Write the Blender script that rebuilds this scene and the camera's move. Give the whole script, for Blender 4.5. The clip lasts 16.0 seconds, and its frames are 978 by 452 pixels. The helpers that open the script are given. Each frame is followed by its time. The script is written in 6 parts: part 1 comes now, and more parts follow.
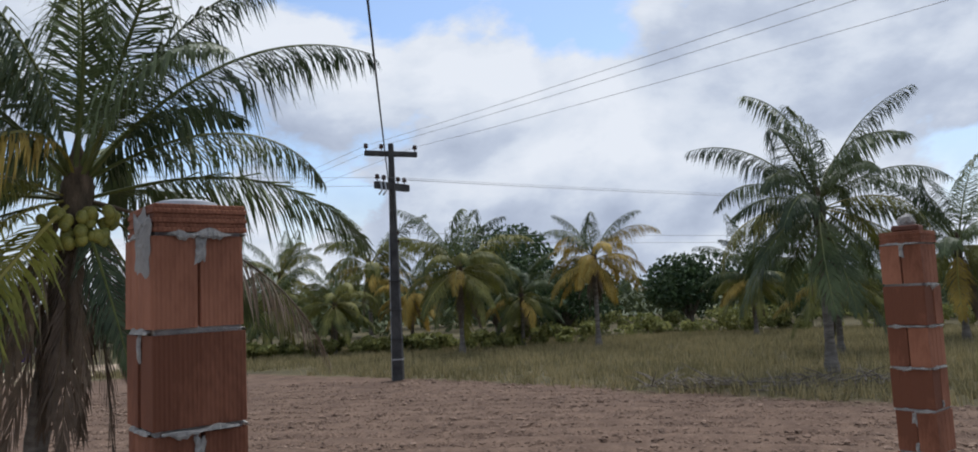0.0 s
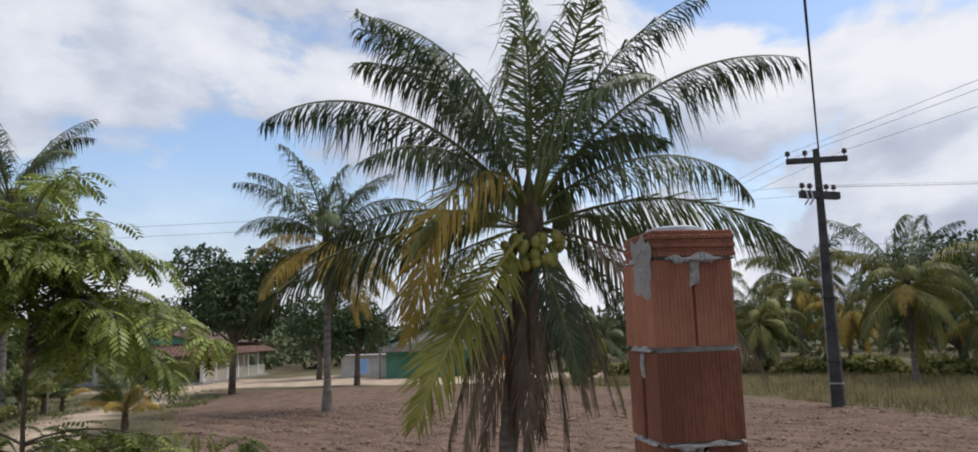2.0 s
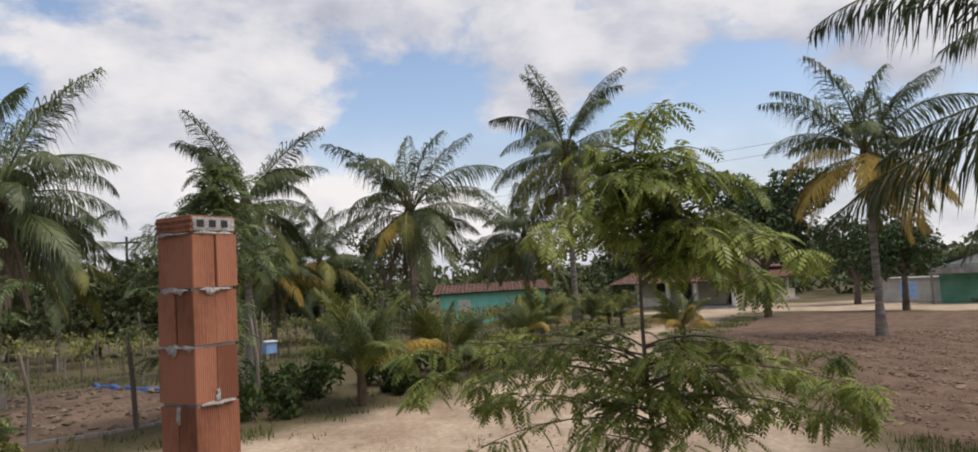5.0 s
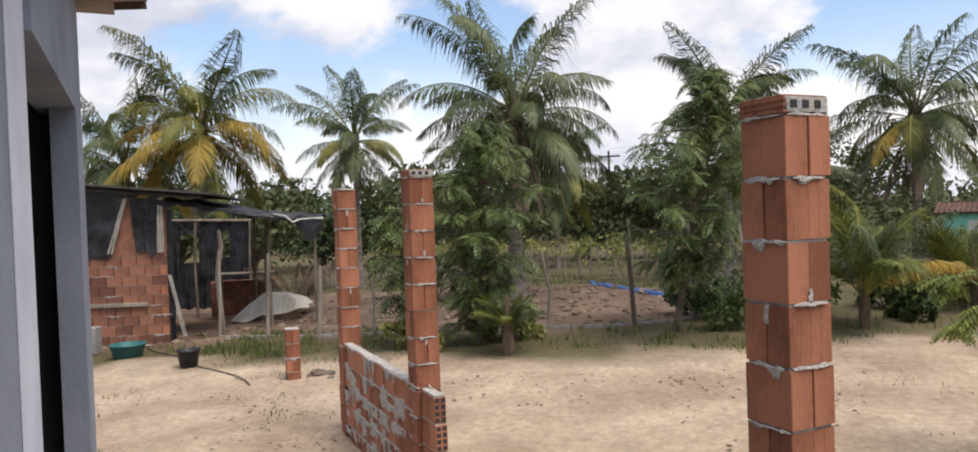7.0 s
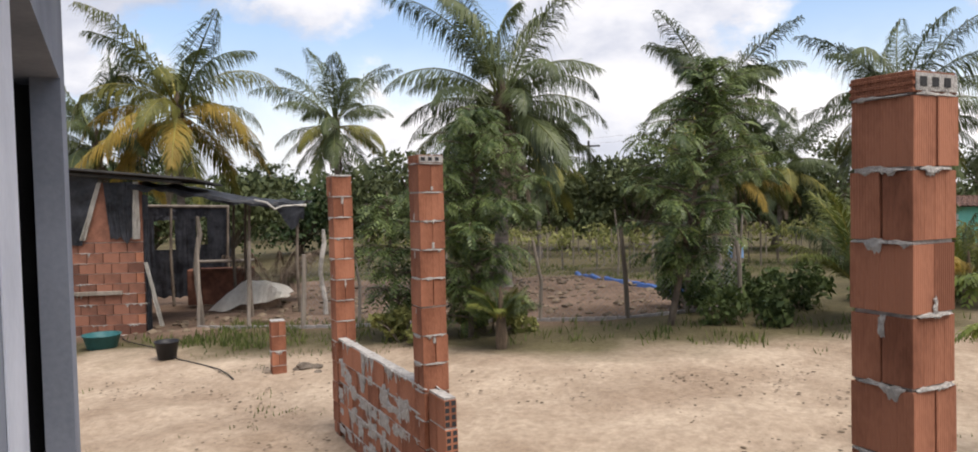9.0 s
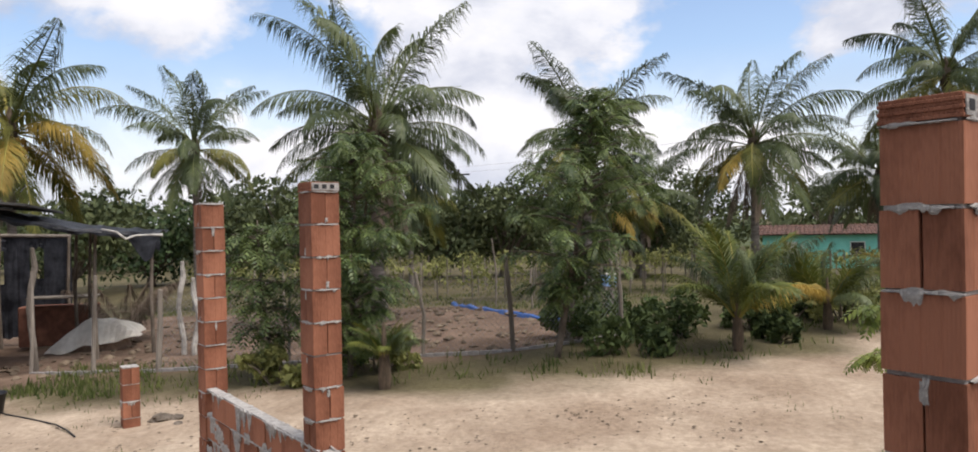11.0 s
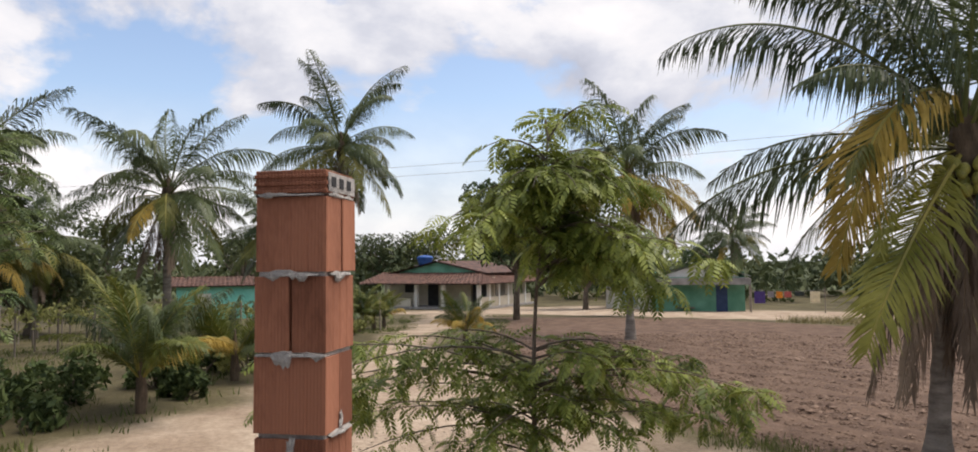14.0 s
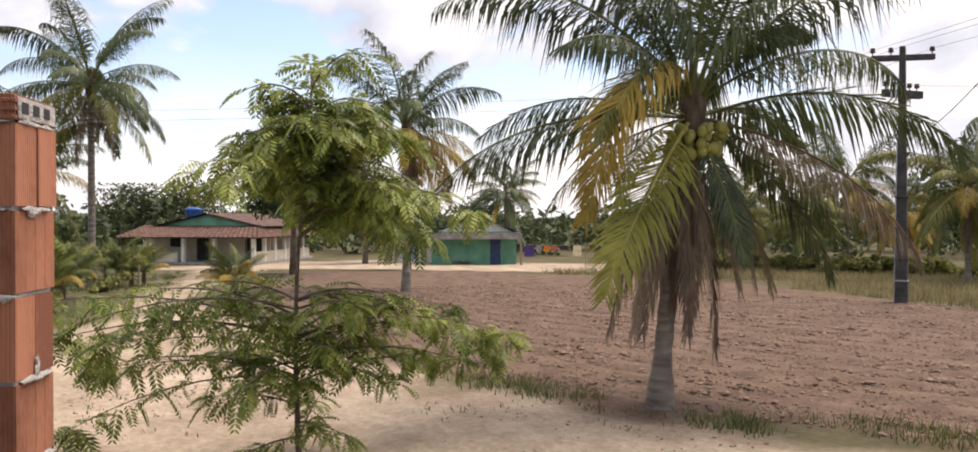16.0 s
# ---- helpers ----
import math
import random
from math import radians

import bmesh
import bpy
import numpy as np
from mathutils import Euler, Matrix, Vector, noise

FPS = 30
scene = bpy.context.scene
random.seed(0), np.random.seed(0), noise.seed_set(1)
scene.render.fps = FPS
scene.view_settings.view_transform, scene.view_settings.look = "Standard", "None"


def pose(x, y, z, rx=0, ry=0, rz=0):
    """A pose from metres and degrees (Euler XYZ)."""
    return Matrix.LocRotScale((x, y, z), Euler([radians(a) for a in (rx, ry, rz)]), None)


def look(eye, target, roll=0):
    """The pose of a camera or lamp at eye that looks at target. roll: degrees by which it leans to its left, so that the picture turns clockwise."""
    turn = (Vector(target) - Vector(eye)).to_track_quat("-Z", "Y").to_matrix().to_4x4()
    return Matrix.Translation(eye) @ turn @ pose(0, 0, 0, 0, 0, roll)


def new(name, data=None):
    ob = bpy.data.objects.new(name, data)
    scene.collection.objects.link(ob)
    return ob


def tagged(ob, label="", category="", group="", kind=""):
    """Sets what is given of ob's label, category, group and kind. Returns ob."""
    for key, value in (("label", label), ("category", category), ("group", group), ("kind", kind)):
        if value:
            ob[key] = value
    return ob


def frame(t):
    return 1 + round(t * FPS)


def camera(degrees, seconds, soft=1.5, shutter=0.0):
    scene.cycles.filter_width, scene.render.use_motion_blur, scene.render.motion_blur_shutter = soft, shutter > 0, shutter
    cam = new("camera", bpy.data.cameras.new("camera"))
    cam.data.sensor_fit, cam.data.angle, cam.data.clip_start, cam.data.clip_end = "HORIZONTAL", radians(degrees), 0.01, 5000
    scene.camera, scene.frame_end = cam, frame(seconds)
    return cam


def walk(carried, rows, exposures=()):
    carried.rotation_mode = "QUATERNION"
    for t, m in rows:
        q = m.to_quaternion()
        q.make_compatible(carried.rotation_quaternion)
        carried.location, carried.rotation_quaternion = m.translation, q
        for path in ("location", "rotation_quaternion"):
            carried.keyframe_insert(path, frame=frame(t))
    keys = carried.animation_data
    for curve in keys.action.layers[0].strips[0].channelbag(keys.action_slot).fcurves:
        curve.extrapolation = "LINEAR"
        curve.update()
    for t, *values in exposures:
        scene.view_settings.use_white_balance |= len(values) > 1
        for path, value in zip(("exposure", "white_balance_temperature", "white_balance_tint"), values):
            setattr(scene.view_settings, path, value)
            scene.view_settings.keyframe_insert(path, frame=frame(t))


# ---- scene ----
cam = camera(66.4, 16.0, soft=1.75)
PATH = [
    (0, (-0.229, 0.511, 2.509), (-0.272, 2.502, 2.69), -2.6),
    (0.5, (-0.251, 0.47, 2.53), (-0.536, 2.427, 2.825), -3.8),
    (1, (-0.296, 0.433, 2.529), (-0.868, 2.323, 2.849), -2.9),
    (1.5, (-0.344, 0.437, 2.53), (-1.168, 2.236, 2.822), -3.0),
    (2, (-0.361, 0.423, 2.525), (-1.424, 2.096, 2.791), -1.8),
    (2.5, (-0.392, 0.382, 2.521), (-1.649, 1.922, 2.737), -3.1),
    (3, (-0.452, 0.335, 2.525), (-1.88, 1.716, 2.754), -2.9),
    (3.2, (-0.477, 0.319, 2.539), (-1.966, 1.638, 2.749), -2.6),
    (5.3, (-0.696, -0.11, 2.428), (-2.634, 0.379, 2.497), -1.6),
    (5.5, (-0.727, -0.154, 2.415), (-2.696, 0.199, 2.426), -0.3),
    (6, (-0.797, -0.266, 2.404), (-2.795, -0.35, 2.373), -2.0),
    (6.5, (-0.896, -0.365, 2.401), (-2.861, -0.739, 2.358), -3.0),
    (7, (-0.954, -0.43, 2.391), (-2.881, -0.966, 2.351), -2.0),
    (7.5, (-0.998, -0.501, 2.377), (-2.889, -1.145, 2.303), -0.5),
    (8, (-1.057, -0.607, 2.376), (-2.946, -1.261, 2.306), -1.5),
    (8.2, (-1.08, -0.656, 2.378), (-2.987, -1.255, 2.313), -1.3),
    (10.3, (-1.576, -1.023, 2.448), (-3.547, -1.365, 2.421), -2.1),
    (10.5, (-1.616, -1.083, 2.447), (-3.599, -1.344, 2.466), -1.9),
    (11, (-1.692, -1.131, 2.444), (-3.688, -1.251, 2.438), -1.2),
    (11.5, (-1.795, -1.11, 2.476), (-3.793, -1.095, 2.567), -2.4),
    (12, (-1.814, -1.1, 2.494), (-3.788, -0.826, 2.664), -1.2),
    (12.5, (-1.801, -1.09, 2.493), (-3.698, -0.48, 2.66), -2.1),
    (13, (-1.766, -1.057, 2.483), (-3.508, -0.081, 2.603), -0.4),
    (13.5, (-1.75, -1.025, 2.485), (-3.354, 0.164, 2.611), -0.9),
    (14, (-1.753, -1.017, 2.478), (-3.3, 0.247, 2.583), -0.7),
    (14.5, (-1.745, -1.019, 2.472), (-3.25, 0.295, 2.557), -1.8),
    (15, (-1.744, -1.016, 2.458), (-3.132, 0.423, 2.503), -1.7),
    (15.5, (-1.742, -1.02, 2.444), (-2.898, 0.611, 2.416), 1.4),
    (16, (-1.6, -0.957, 2.437), (-2.724, 0.696, 2.417), -0.1),
]
walk(cam, [(t, look(eye, target, roll)) for t, eye, target, roll in PATH],
     [(0, -0.2, 6050, 10), (1.5, -0.16, 6250, 11), (3.2, -0.03, 6550, 13), (5.3, -0.12, 6900, 15), (6, 0.1, 7000, 17), (7, 0.21, 6750, 14), (8, 0.22, 6750, 14), (11, 0.17, 6650, 14),
      (12, 0.02, 6300, 10), (12.5, -0.06, 6250, 10), (13, -0.04, 6500, 12), (14.5, 0.18, 6900, 15), (15, 0.24, 7000, 16), (15.5, 0.46, 7100, 17), (16, 0.5, 7150, 17)])

# ---- world, sun ----
SUN_EL, SUN_AZ = 62.0, 62.0
world = bpy.data.worlds.new("sky")
scene.world = world
world.use_nodes = True
wn, wl = world.node_tree.nodes, world.node_tree.links
wn.clear()


def wnode(kind, **kw):
    nd = wn.new(kind)
    for k, v in kw.items():
        nd.inputs[k.replace("_", " ")].default_value = v
    return nd


sky = wn.new("ShaderNodeTexSky")
sky.sky_type, sky.sun_disc = "NISHITA", False
sky.sun_elevation, sky.sun_rotation = radians(SUN_EL), radians(90 - SUN_AZ)
sky_gain = wn.new("ShaderNodeVectorMath")
sky_gain.operation = "SCALE"
sky_gain.inputs[3].default_value = 0.15
wl.new(sky.outputs[0], sky_gain.inputs[0])
coord = wn.new("ShaderNodeTexCoord")
mapping = wn.new("ShaderNodeMapping")
mapping.inputs["Location"].default_value = (3.1, 1.7, 0.4)
mapping.inputs["Scale"].default_value = (1.0, 1.0, 1.7)
wl.new(coord.outputs["Generated"], mapping.inputs[0])
big = wnode("ShaderNodeTexNoise", Scale=2.5, Detail=10.0, Roughness=0.55, Distortion=0.15)
wl.new(mapping.outputs[0], big.inputs["Vector"])
# the same clouds a little higher up: where they thin out above, the heap catches the light
raised = wn.new("ShaderNodeVectorMath")
raised.operation = "ADD"
raised.inputs[1].default_value = (0.02, 0.035, 0.085)
wl.new(mapping.outputs[0], raised.inputs[0])
above = wnode("ShaderNodeTexNoise", Scale=2.5, Detail=10.0, Roughness=0.55, Distortion=0.15)
wl.new(raised.outputs[0], above.inputs["Vector"])
cover = wn.new("ShaderNodeValToRGB")
cover.color_ramp.elements[0].position, cover.color_ramp.elements[1].position = 0.435, 0.495
wl.new(big.outputs["Fac"], cover.inputs[0])
lit = wn.new("ShaderNodeMath")
lit.operation = "SUBTRACT"
wl.new(big.outputs["Fac"], lit.inputs[0])
wl.new(above.outputs["Fac"], lit.inputs[1])
tone = wn.new("ShaderNodeValToRGB")
stops = tone.color_ramp.elements
stops[0].position, stops[0].color = 0.0, (0.40, 0.44, 0.53, 1)
stops[1].position, stops[1].color = 1.0, (0.79, 0.80, 0.82, 1)
for at_, col in ((0.35, (0.52, 0.56, 0.64, 1)), (0.6, (0.66, 0.69, 0.74, 1))):
    stops.new(at_).color = col
spread = wn.new("ShaderNodeMapRange")
spread.inputs["From Min"].default_value, spread.inputs["From Max"].default_value = -0.14, 0.13
wl.new(lit.outputs[0], spread.inputs["Value"])
wl.new(spread.outputs[0], tone.inputs[0])
blend = wn.new("ShaderNodeMix")
blend.data_type = "RGBA"
split = wn.new("ShaderNodeSeparateXYZ")
wl.new(coord.outputs["Generated"], split.inputs[0])
haze = wn.new("ShaderNodeMapRange")
haze.inputs["From Min"].default_value, haze.inputs["From Max"].default_value = 0.22, 0.02
wl.new(split.outputs["Z"], haze.inputs["Value"])
most = wn.new("ShaderNodeMath")
most.operation = "MAXIMUM"
wl.new(cover.outputs[0], most.inputs[0])
wl.new(haze.outputs[0], most.inputs[1])
wl.new(most.outputs[0], blend.inputs["Factor"])
wl.new(sky_gain.outputs[0], blend.inputs["A"])
wl.new(tone.outputs[0], blend.inputs["B"])
back = wnode("ShaderNodeBackground", Strength=1.2)
wl.new(blend.outputs["Result"], back.inputs["Color"])
wout = wn.new("ShaderNodeOutputWorld")
wl.new(back.outputs[0], wout.inputs["Surface"])

sun = new("sun", bpy.data.lights.new("sun", "SUN"))
sun.data.energy, sun.data.angle, sun.data.color = 3.25, radians(35), (1.0, 0.955, 0.89)
sd = Vector((math.cos(radians(SUN_AZ)) * math.cos(radians(SUN_EL)), math.sin(radians(SUN_AZ)) * math.cos(radians(SUN_EL)), math.sin(radians(SUN_EL))))
sun.matrix_world = look(sd * 50, (0, 0, 0))

# ---- materials ----


def material(name, low, high, rough=0.8, scale=6.0, bump=0.2, fine=60.0, metal=0.0, per_object=0.0, stretch=(1, 1, 1), island=False, translucent=0.0, local=True):
    """A surface of two tones broken up at two scales, with relief."""
    m = bpy.data.materials.new(name)
    m.use_nodes = True
    nt = m.node_tree
    n, l = nt.nodes, nt.links
    b = n["Principled BSDF"]
    tc = n.new("ShaderNodeTexCoord")
    mp = n.new("ShaderNodeMapping")
    mp.inputs["Scale"].default_value = stretch
    if local:
        l.new(tc.outputs["Object"], mp.inputs[0])
    else:
        geo0 = n.new("ShaderNodeNewGeometry")
        l.new(geo0.outputs["Position"], mp.inputs[0])
    n1 = n.new("ShaderNodeTexNoise")
    n1.inputs["Scale"].default_value, n1.inputs["Detail"].default_value = scale, 5.0
    n2 = n.new("ShaderNodeTexNoise")
    n2.inputs["Scale"].default_value, n2.inputs["Detail"].default_value = fine, 3.0
    for t in (n1, n2):
        l.new(mp.outputs[0], t.inputs["Vector"])
    add = n.new("ShaderNodeMath")
    add.operation = "MULTIPLY_ADD"
    add.inputs[1].default_value, add.inputs[2].default_value = 0.35, -0.175
    l.new(n2.outputs["Fac"], add.inputs[0])
    tot = n.new("ShaderNodeMath")
    tot.operation = "ADD"
    l.new(n1.outputs["Fac"], tot.inputs[0])
    l.new(add.outputs[0], tot.inputs[1])
    last = tot
    if per_object or island:
        src = n.new("ShaderNodeNewGeometry") if island else n.new("ShaderNodeObjectInfo")
        ran = n.new("ShaderNodeMath")
        ran.operation = "MULTIPLY_ADD"
        ran.inputs[1].default_value, ran.inputs[2].default_value = per_object, -per_object / 2
        l.new(src.outputs["Random Per Island" if island else "Random"], ran.inputs[0])
        last = n.new("ShaderNodeMath")
        last.operation = "ADD"
        l.new(tot.outputs[0], last.inputs[0])
        l.new(ran.outputs[0], last.inputs[1])
    ramp = n.new("ShaderNodeValToRGB")
    ramp.color_ramp.elements[0].position, ramp.color_ramp.elements[1].position = 0.3, 0.7
    ramp.color_ramp.elements[0].color, ramp.color_ramp.elements[1].color = (*low, 1), (*high, 1)
    l.new(last.outputs[0], ramp.inputs[0])
    l.new(ramp.outputs[0], b.inputs["Base Color"])
    b.inputs["Roughness"].default_value, b.inputs["Metallic"].default_value = rough, metal
    b.inputs["Specular IOR Level"].default_value = 0.3
    if bump:
        bp = n.new("ShaderNodeBump")
        bp.inputs["Strength"].default_value, bp.inputs["Distance"].default_value = bump, 0.02
        l.new(tot.outputs[0], bp.inputs["Height"])
        l.new(bp.outputs[0], b.inputs["Normal"])
    if translucent:
        tr = n.new("ShaderNodeBsdfTranslucent")
        l.new(ramp.outputs[0], tr.inputs["Color"])
        mx = n.new("ShaderNodeMixShader")
        mx.inputs[0].default_value = translucent
        l.new(b.outputs[0], mx.inputs[1])
        l.new(tr.outputs[0], mx.inputs[2])
        l.new(mx.outputs[0], n["Material Output"].inputs["Surface"])
    return m


def ribbed(m, pitch=130.0, strength=0.35):
    """Adds the fine upright combing of an extruded clay block to a material."""
    n, l = m.node_tree.nodes, m.node_tree.links
    tc = n.new("ShaderNodeTexCoord")
    sep = n.new("ShaderNodeSeparateXYZ")
    l.new(tc.outputs["Object"], sep.inputs[0])
    s = n.new("ShaderNodeMath")
    s.operation = "ADD"
    l.new(sep.outputs["X"], s.inputs[0])
    l.new(sep.outputs["Y"], s.inputs[1])
    k = n.new("ShaderNodeMath")
    k.operation = "MULTIPLY"
    k.inputs[1].default_value = pitch * 6.283
    l.new(s.outputs[0], k.inputs[0])
    w = n.new("ShaderNodeMath")
    w.operation = "SINE"
    l.new(k.outputs[0], w.inputs[0])
    bp = n.new("ShaderNodeBump")
    bp.inputs["Strength"].default_value, bp.inputs["Distance"].default_value = strength, 0.003
    l.new(w.outputs[0], bp.inputs["Height"])
    old = [x for x in n if x.type == "BUMP" and x != bp][0]
    l.new(old.outputs[0], bp.inputs["Normal"])
    l.new(bp.outputs[0], n["Principled BSDF"].inputs["Normal"])
    return m


CLAY = ribbed(material("clay_block", (0.19, 0.072, 0.040), (0.395, 0.165, 0.096), 0.88, 6, 0.25, 90, per_object=0.45, stretch=(1, 1, 0.35)), 110.0, 0.3)
CLAY_OLD = material("clay_old", (0.13, 0.06, 0.042), (0.30, 0.135, 0.088), 0.9, 5, 0.3, 60, per_object=0.5)
MORTAR = material("mortar", (0.25, 0.238, 0.222), (0.49, 0.465, 0.43), 0.95, 25, 0.8, 120)
CEMENT = material("cement_render", (0.195, 0.218, 0.262), (0.285, 0.312, 0.368), 0.9, 2.2, 0.15, 40)
# pale tone stands for light on the doorway's rounded plaster edge
LIT_EDGE = material("lit_edge_plaster", (0.54, 0.57, 0.64), (0.68, 0.71, 0.78), 0.85, 3, 0.1, 50)
FILLER = material("dried_filler", (0.33, 0.36, 0.42), (0.45, 0.48, 0.54), 0.9, 9, 0.15, 60)
# near-black colour stands in for shade inside rooms, openings and block cells
OPENING_SHADE = material("opening_shade", (0.03, 0.03, 0.032), (0.05, 0.05, 0.052), 0.9, 3, 0.1)
CONCRETE = material("concrete", (0.22, 0.21, 0.20), (0.36, 0.34, 0.32), 0.9, 4, 0.3)
POLE_DARK = material("pole_concrete", (0.030, 0.029, 0.029), (0.075, 0.072, 0.07), 0.85, 3, 0.3)
METAL = material("galvanised", (0.30, 0.31, 0.32), (0.45, 0.46, 0.47), 0.45, 8, 0.1, metal=0.8)
CERAMIC = material("insulator", (0.05, 0.03, 0.025), (0.10, 0.06, 0.05), 0.25, 8, 0.0)
CABLE = material("cable_black", (0.012, 0.012, 0.013), (0.02, 0.02, 0.022), 0.6, 8, 0.0)
WIRE = material("wire_grey", (0.22, 0.22, 0.23), (0.32, 0.32, 0.34), 0.5, 8, 0.0, metal=0.5)
TRUNK = material("palm_trunk", (0.10, 0.085, 0.07), (0.27, 0.24, 0.21), 0.95, 3, 0.6, 40, stretch=(1, 1, 4))
BARK = material("bark", (0.07, 0.055, 0.042), (0.20, 0.165, 0.13), 0.95, 8, 0.6, 60, stretch=(1, 1, 0.4))
FROND = material("palm_leaf", (0.036, 0.056, 0.022), (0.13, 0.162, 0.064), 0.42, 3, 0.0, 30, per_object=0.3, translucent=0.22)
FROND_OLIVE = material("palm_leaf_olive", (0.080, 0.096, 0.022), (0.235, 0.225, 0.055), 0.5, 3, 0.0, 30, per_object=0.3, translucent=0.25)
FROND_LIME = material("palm_leaf_lime", (0.12, 0.135, 0.022), (0.33, 0.31, 0.06), 0.5, 3, 0.0, 30, per_object=0.3, translucent=0.25)
FROND_YOUNG = material("palm_leaf_young", (0.055, 0.082, 0.017), (0.19, 0.21, 0.044), 0.5, 3, 0.0, 30, per_object=0.35, translucent=0.3)
FROND_GOLD = material("palm_leaf_yellowing", (0.24, 0.17, 0.032), (0.50, 0.35, 0.075), 0.6, 3, 0.0, 30, per_object=0.4, translucent=0.25)
FROND_DEAD = material("palm_leaf_dead", (0.13, 0.098, 0.074), (0.33, 0.255, 0.19), 0.9, 3, 0.0, 30, per_object=0.4, translucent=0.1)
RIB_Y = material("leaf_stalk", (0.17, 0.16, 0.035), (0.32, 0.27, 0.06), 0.5, 3, 0.0)
RIB_G = material("leaf_stalk_green", (0.07, 0.09, 0.025), (0.15, 0.16, 0.045), 0.5, 3, 0.0)
RIB_B = material("leaf_stalk_dead", (0.10, 0.075, 0.05), (0.2, 0.15, 0.10), 0.8, 3, 0.0)
NUT = material("coconut_husk", (0.11, 0.12, 0.028), (0.29, 0.27, 0.06), 0.45, 6, 0.1, per_object=0.3)
NUT_GOLD = material("coconut_husk_ripe", (0.26, 0.15, 0.04), (0.42, 0.26, 0.07), 0.5, 6, 0.1, per_object=0.3)
FIBRE = material("palm_fibre", (0.05, 0.038, 0.026), (0.15, 0.11, 0.075), 0.95, 12, 0.8, 80, stretch=(1, 1, 0.3))
NEEM = material("neem_leaf", (0.088, 0.125, 0.022), (0.28, 0.32, 0.07), 0.45, 1.6, 0.0, 12, per_object=0.3, island=True, translucent=0.3)
NEEM_DARK = material("neem_leaf_dark", (0.042, 0.072, 0.024), (0.165, 0.215, 0.07), 0.45, 1.2, 0.0, 12, per_object=0.35, island=True, translucent=0.25)
MANGO = material("mango_leaf", (0.020, 0.042, 0.016), (0.070, 0.108, 0.038), 0.65, 0.9, 0.0, 9, per_object=0.4, island=True, translucent=0.15)
WOODS = material("far_leaves", (0.040, 0.058, 0.024), (0.12, 0.14, 0.056), 0.7, 0.25, 0.0, 3, per_object=0.35, island=True, translucent=0.15)
SCRUB = material("scrub_leaf", (0.12, 0.135, 0.04), (0.33, 0.33, 0.115), 0.6, 1.0, 0.0, 9, per_object=0.4, island=True, translucent=0.4)
SCRUB_DARK = material("shrub_leaf_dark", (0.030, 0.052, 0.018), (0.10, 0.135, 0.042), 0.8, 1.0, 0.0, 9, per_object=0.4, island=True, translucent=0.2)
GRASS = material("dry_grass", (0.15, 0.135, 0.062), (0.40, 0.33, 0.17), 0.8, 0.3, 0.0, 5, per_object=0.5, island=True, translucent=0.25, local=False)
GRASS_GREEN = material("green_grass", (0.06, 0.085, 0.022), (0.15, 0.17, 0.05), 0.8, 0.6, 0.0, 5, per_object=0.4, island=True, translucent=0.25, local=False)
CLOD = material("soil_clod", (0.118, 0.077, 0.055), (0.25, 0.172, 0.125), 0.95, 9, 0.6, 40, per_object=0.5, island=True)
LITTER = material("leaf_litter", (0.10, 0.075, 0.052), (0.19, 0.145, 0.10), 0.9, 4, 0.0, per_object=0.6, island=True)
ROOF_TILE = material("roof_tile", (0.062, 0.040, 0.033), (0.185, 0.10, 0.075), 0.9, 2.5, 0.4, 20, per_object=0.5)
TURQUOISE = material("turquoise_paint", (0.17, 0.56, 0.47), (0.27, 0.70, 0.60), 0.8, 1.4, 0.1, 20)
GREEN_PAINT = material("green_paint", (0.075, 0.22, 0.145), (0.15, 0.35, 0.25), 0.8, 1.1, 0.15, 18)
CREAM = material("cream_paint", (0.42, 0.37, 0.28), (0.60, 0.55, 0.45), 0.85, 1.0, 0.15, 18)
WHITE_PAINT = material("white_paint", (0.55, 0.54, 0.50), (0.76, 0.75, 0.71), 0.8, 1.5, 0.1, 20)
FIBROCEMENT = material("fibre_cement", (0.16, 0.155, 0.15), (0.34, 0.33, 0.32), 0.9, 1.8, 0.2, 25)
BLUE_PLASTIC = material("blue_plastic", (0.02, 0.08, 0.28), (0.04, 0.13, 0.40), 0.4, 3, 0.0)
BLUE_DOOR = material("blue_door_paint", (0.02, 0.04, 0.10), (0.04, 0.07, 0.15), 0.6, 3, 0.0)
DRIFTWOOD = material("bleached_branch", (0.28, 0.26, 0.23), (0.50, 0.47, 0.42), 0.9, 8, 0.5, 50)
# the grey-blue high tone puts the plastic's sheen into the colour
BLACK_SHEET = material("black_sheeting", (0.02, 0.022, 0.027), (0.085, 0.09, 0.105), 0.38, 3, 0.7, 14)
WHITE_SHEET = material("white_sheeting", (0.42, 0.40, 0.36), (0.66, 0.64, 0.58), 0.7, 5, 0.4, 30)
SACK = material("woven_sack", (0.74, 0.71, 0.64), (0.9, 0.87, 0.80), 0.8, 9, 0.5, 90)
TEAL_PLASTIC = material("teal_plastic", (0.018, 0.09, 0.095), (0.035, 0.14, 0.145), 0.4, 3, 0.1)
BLACK_PLASTIC = material("black_plastic", (0.012, 0.012, 0.014), (0.03, 0.03, 0.034), 0.5, 3, 0.1)
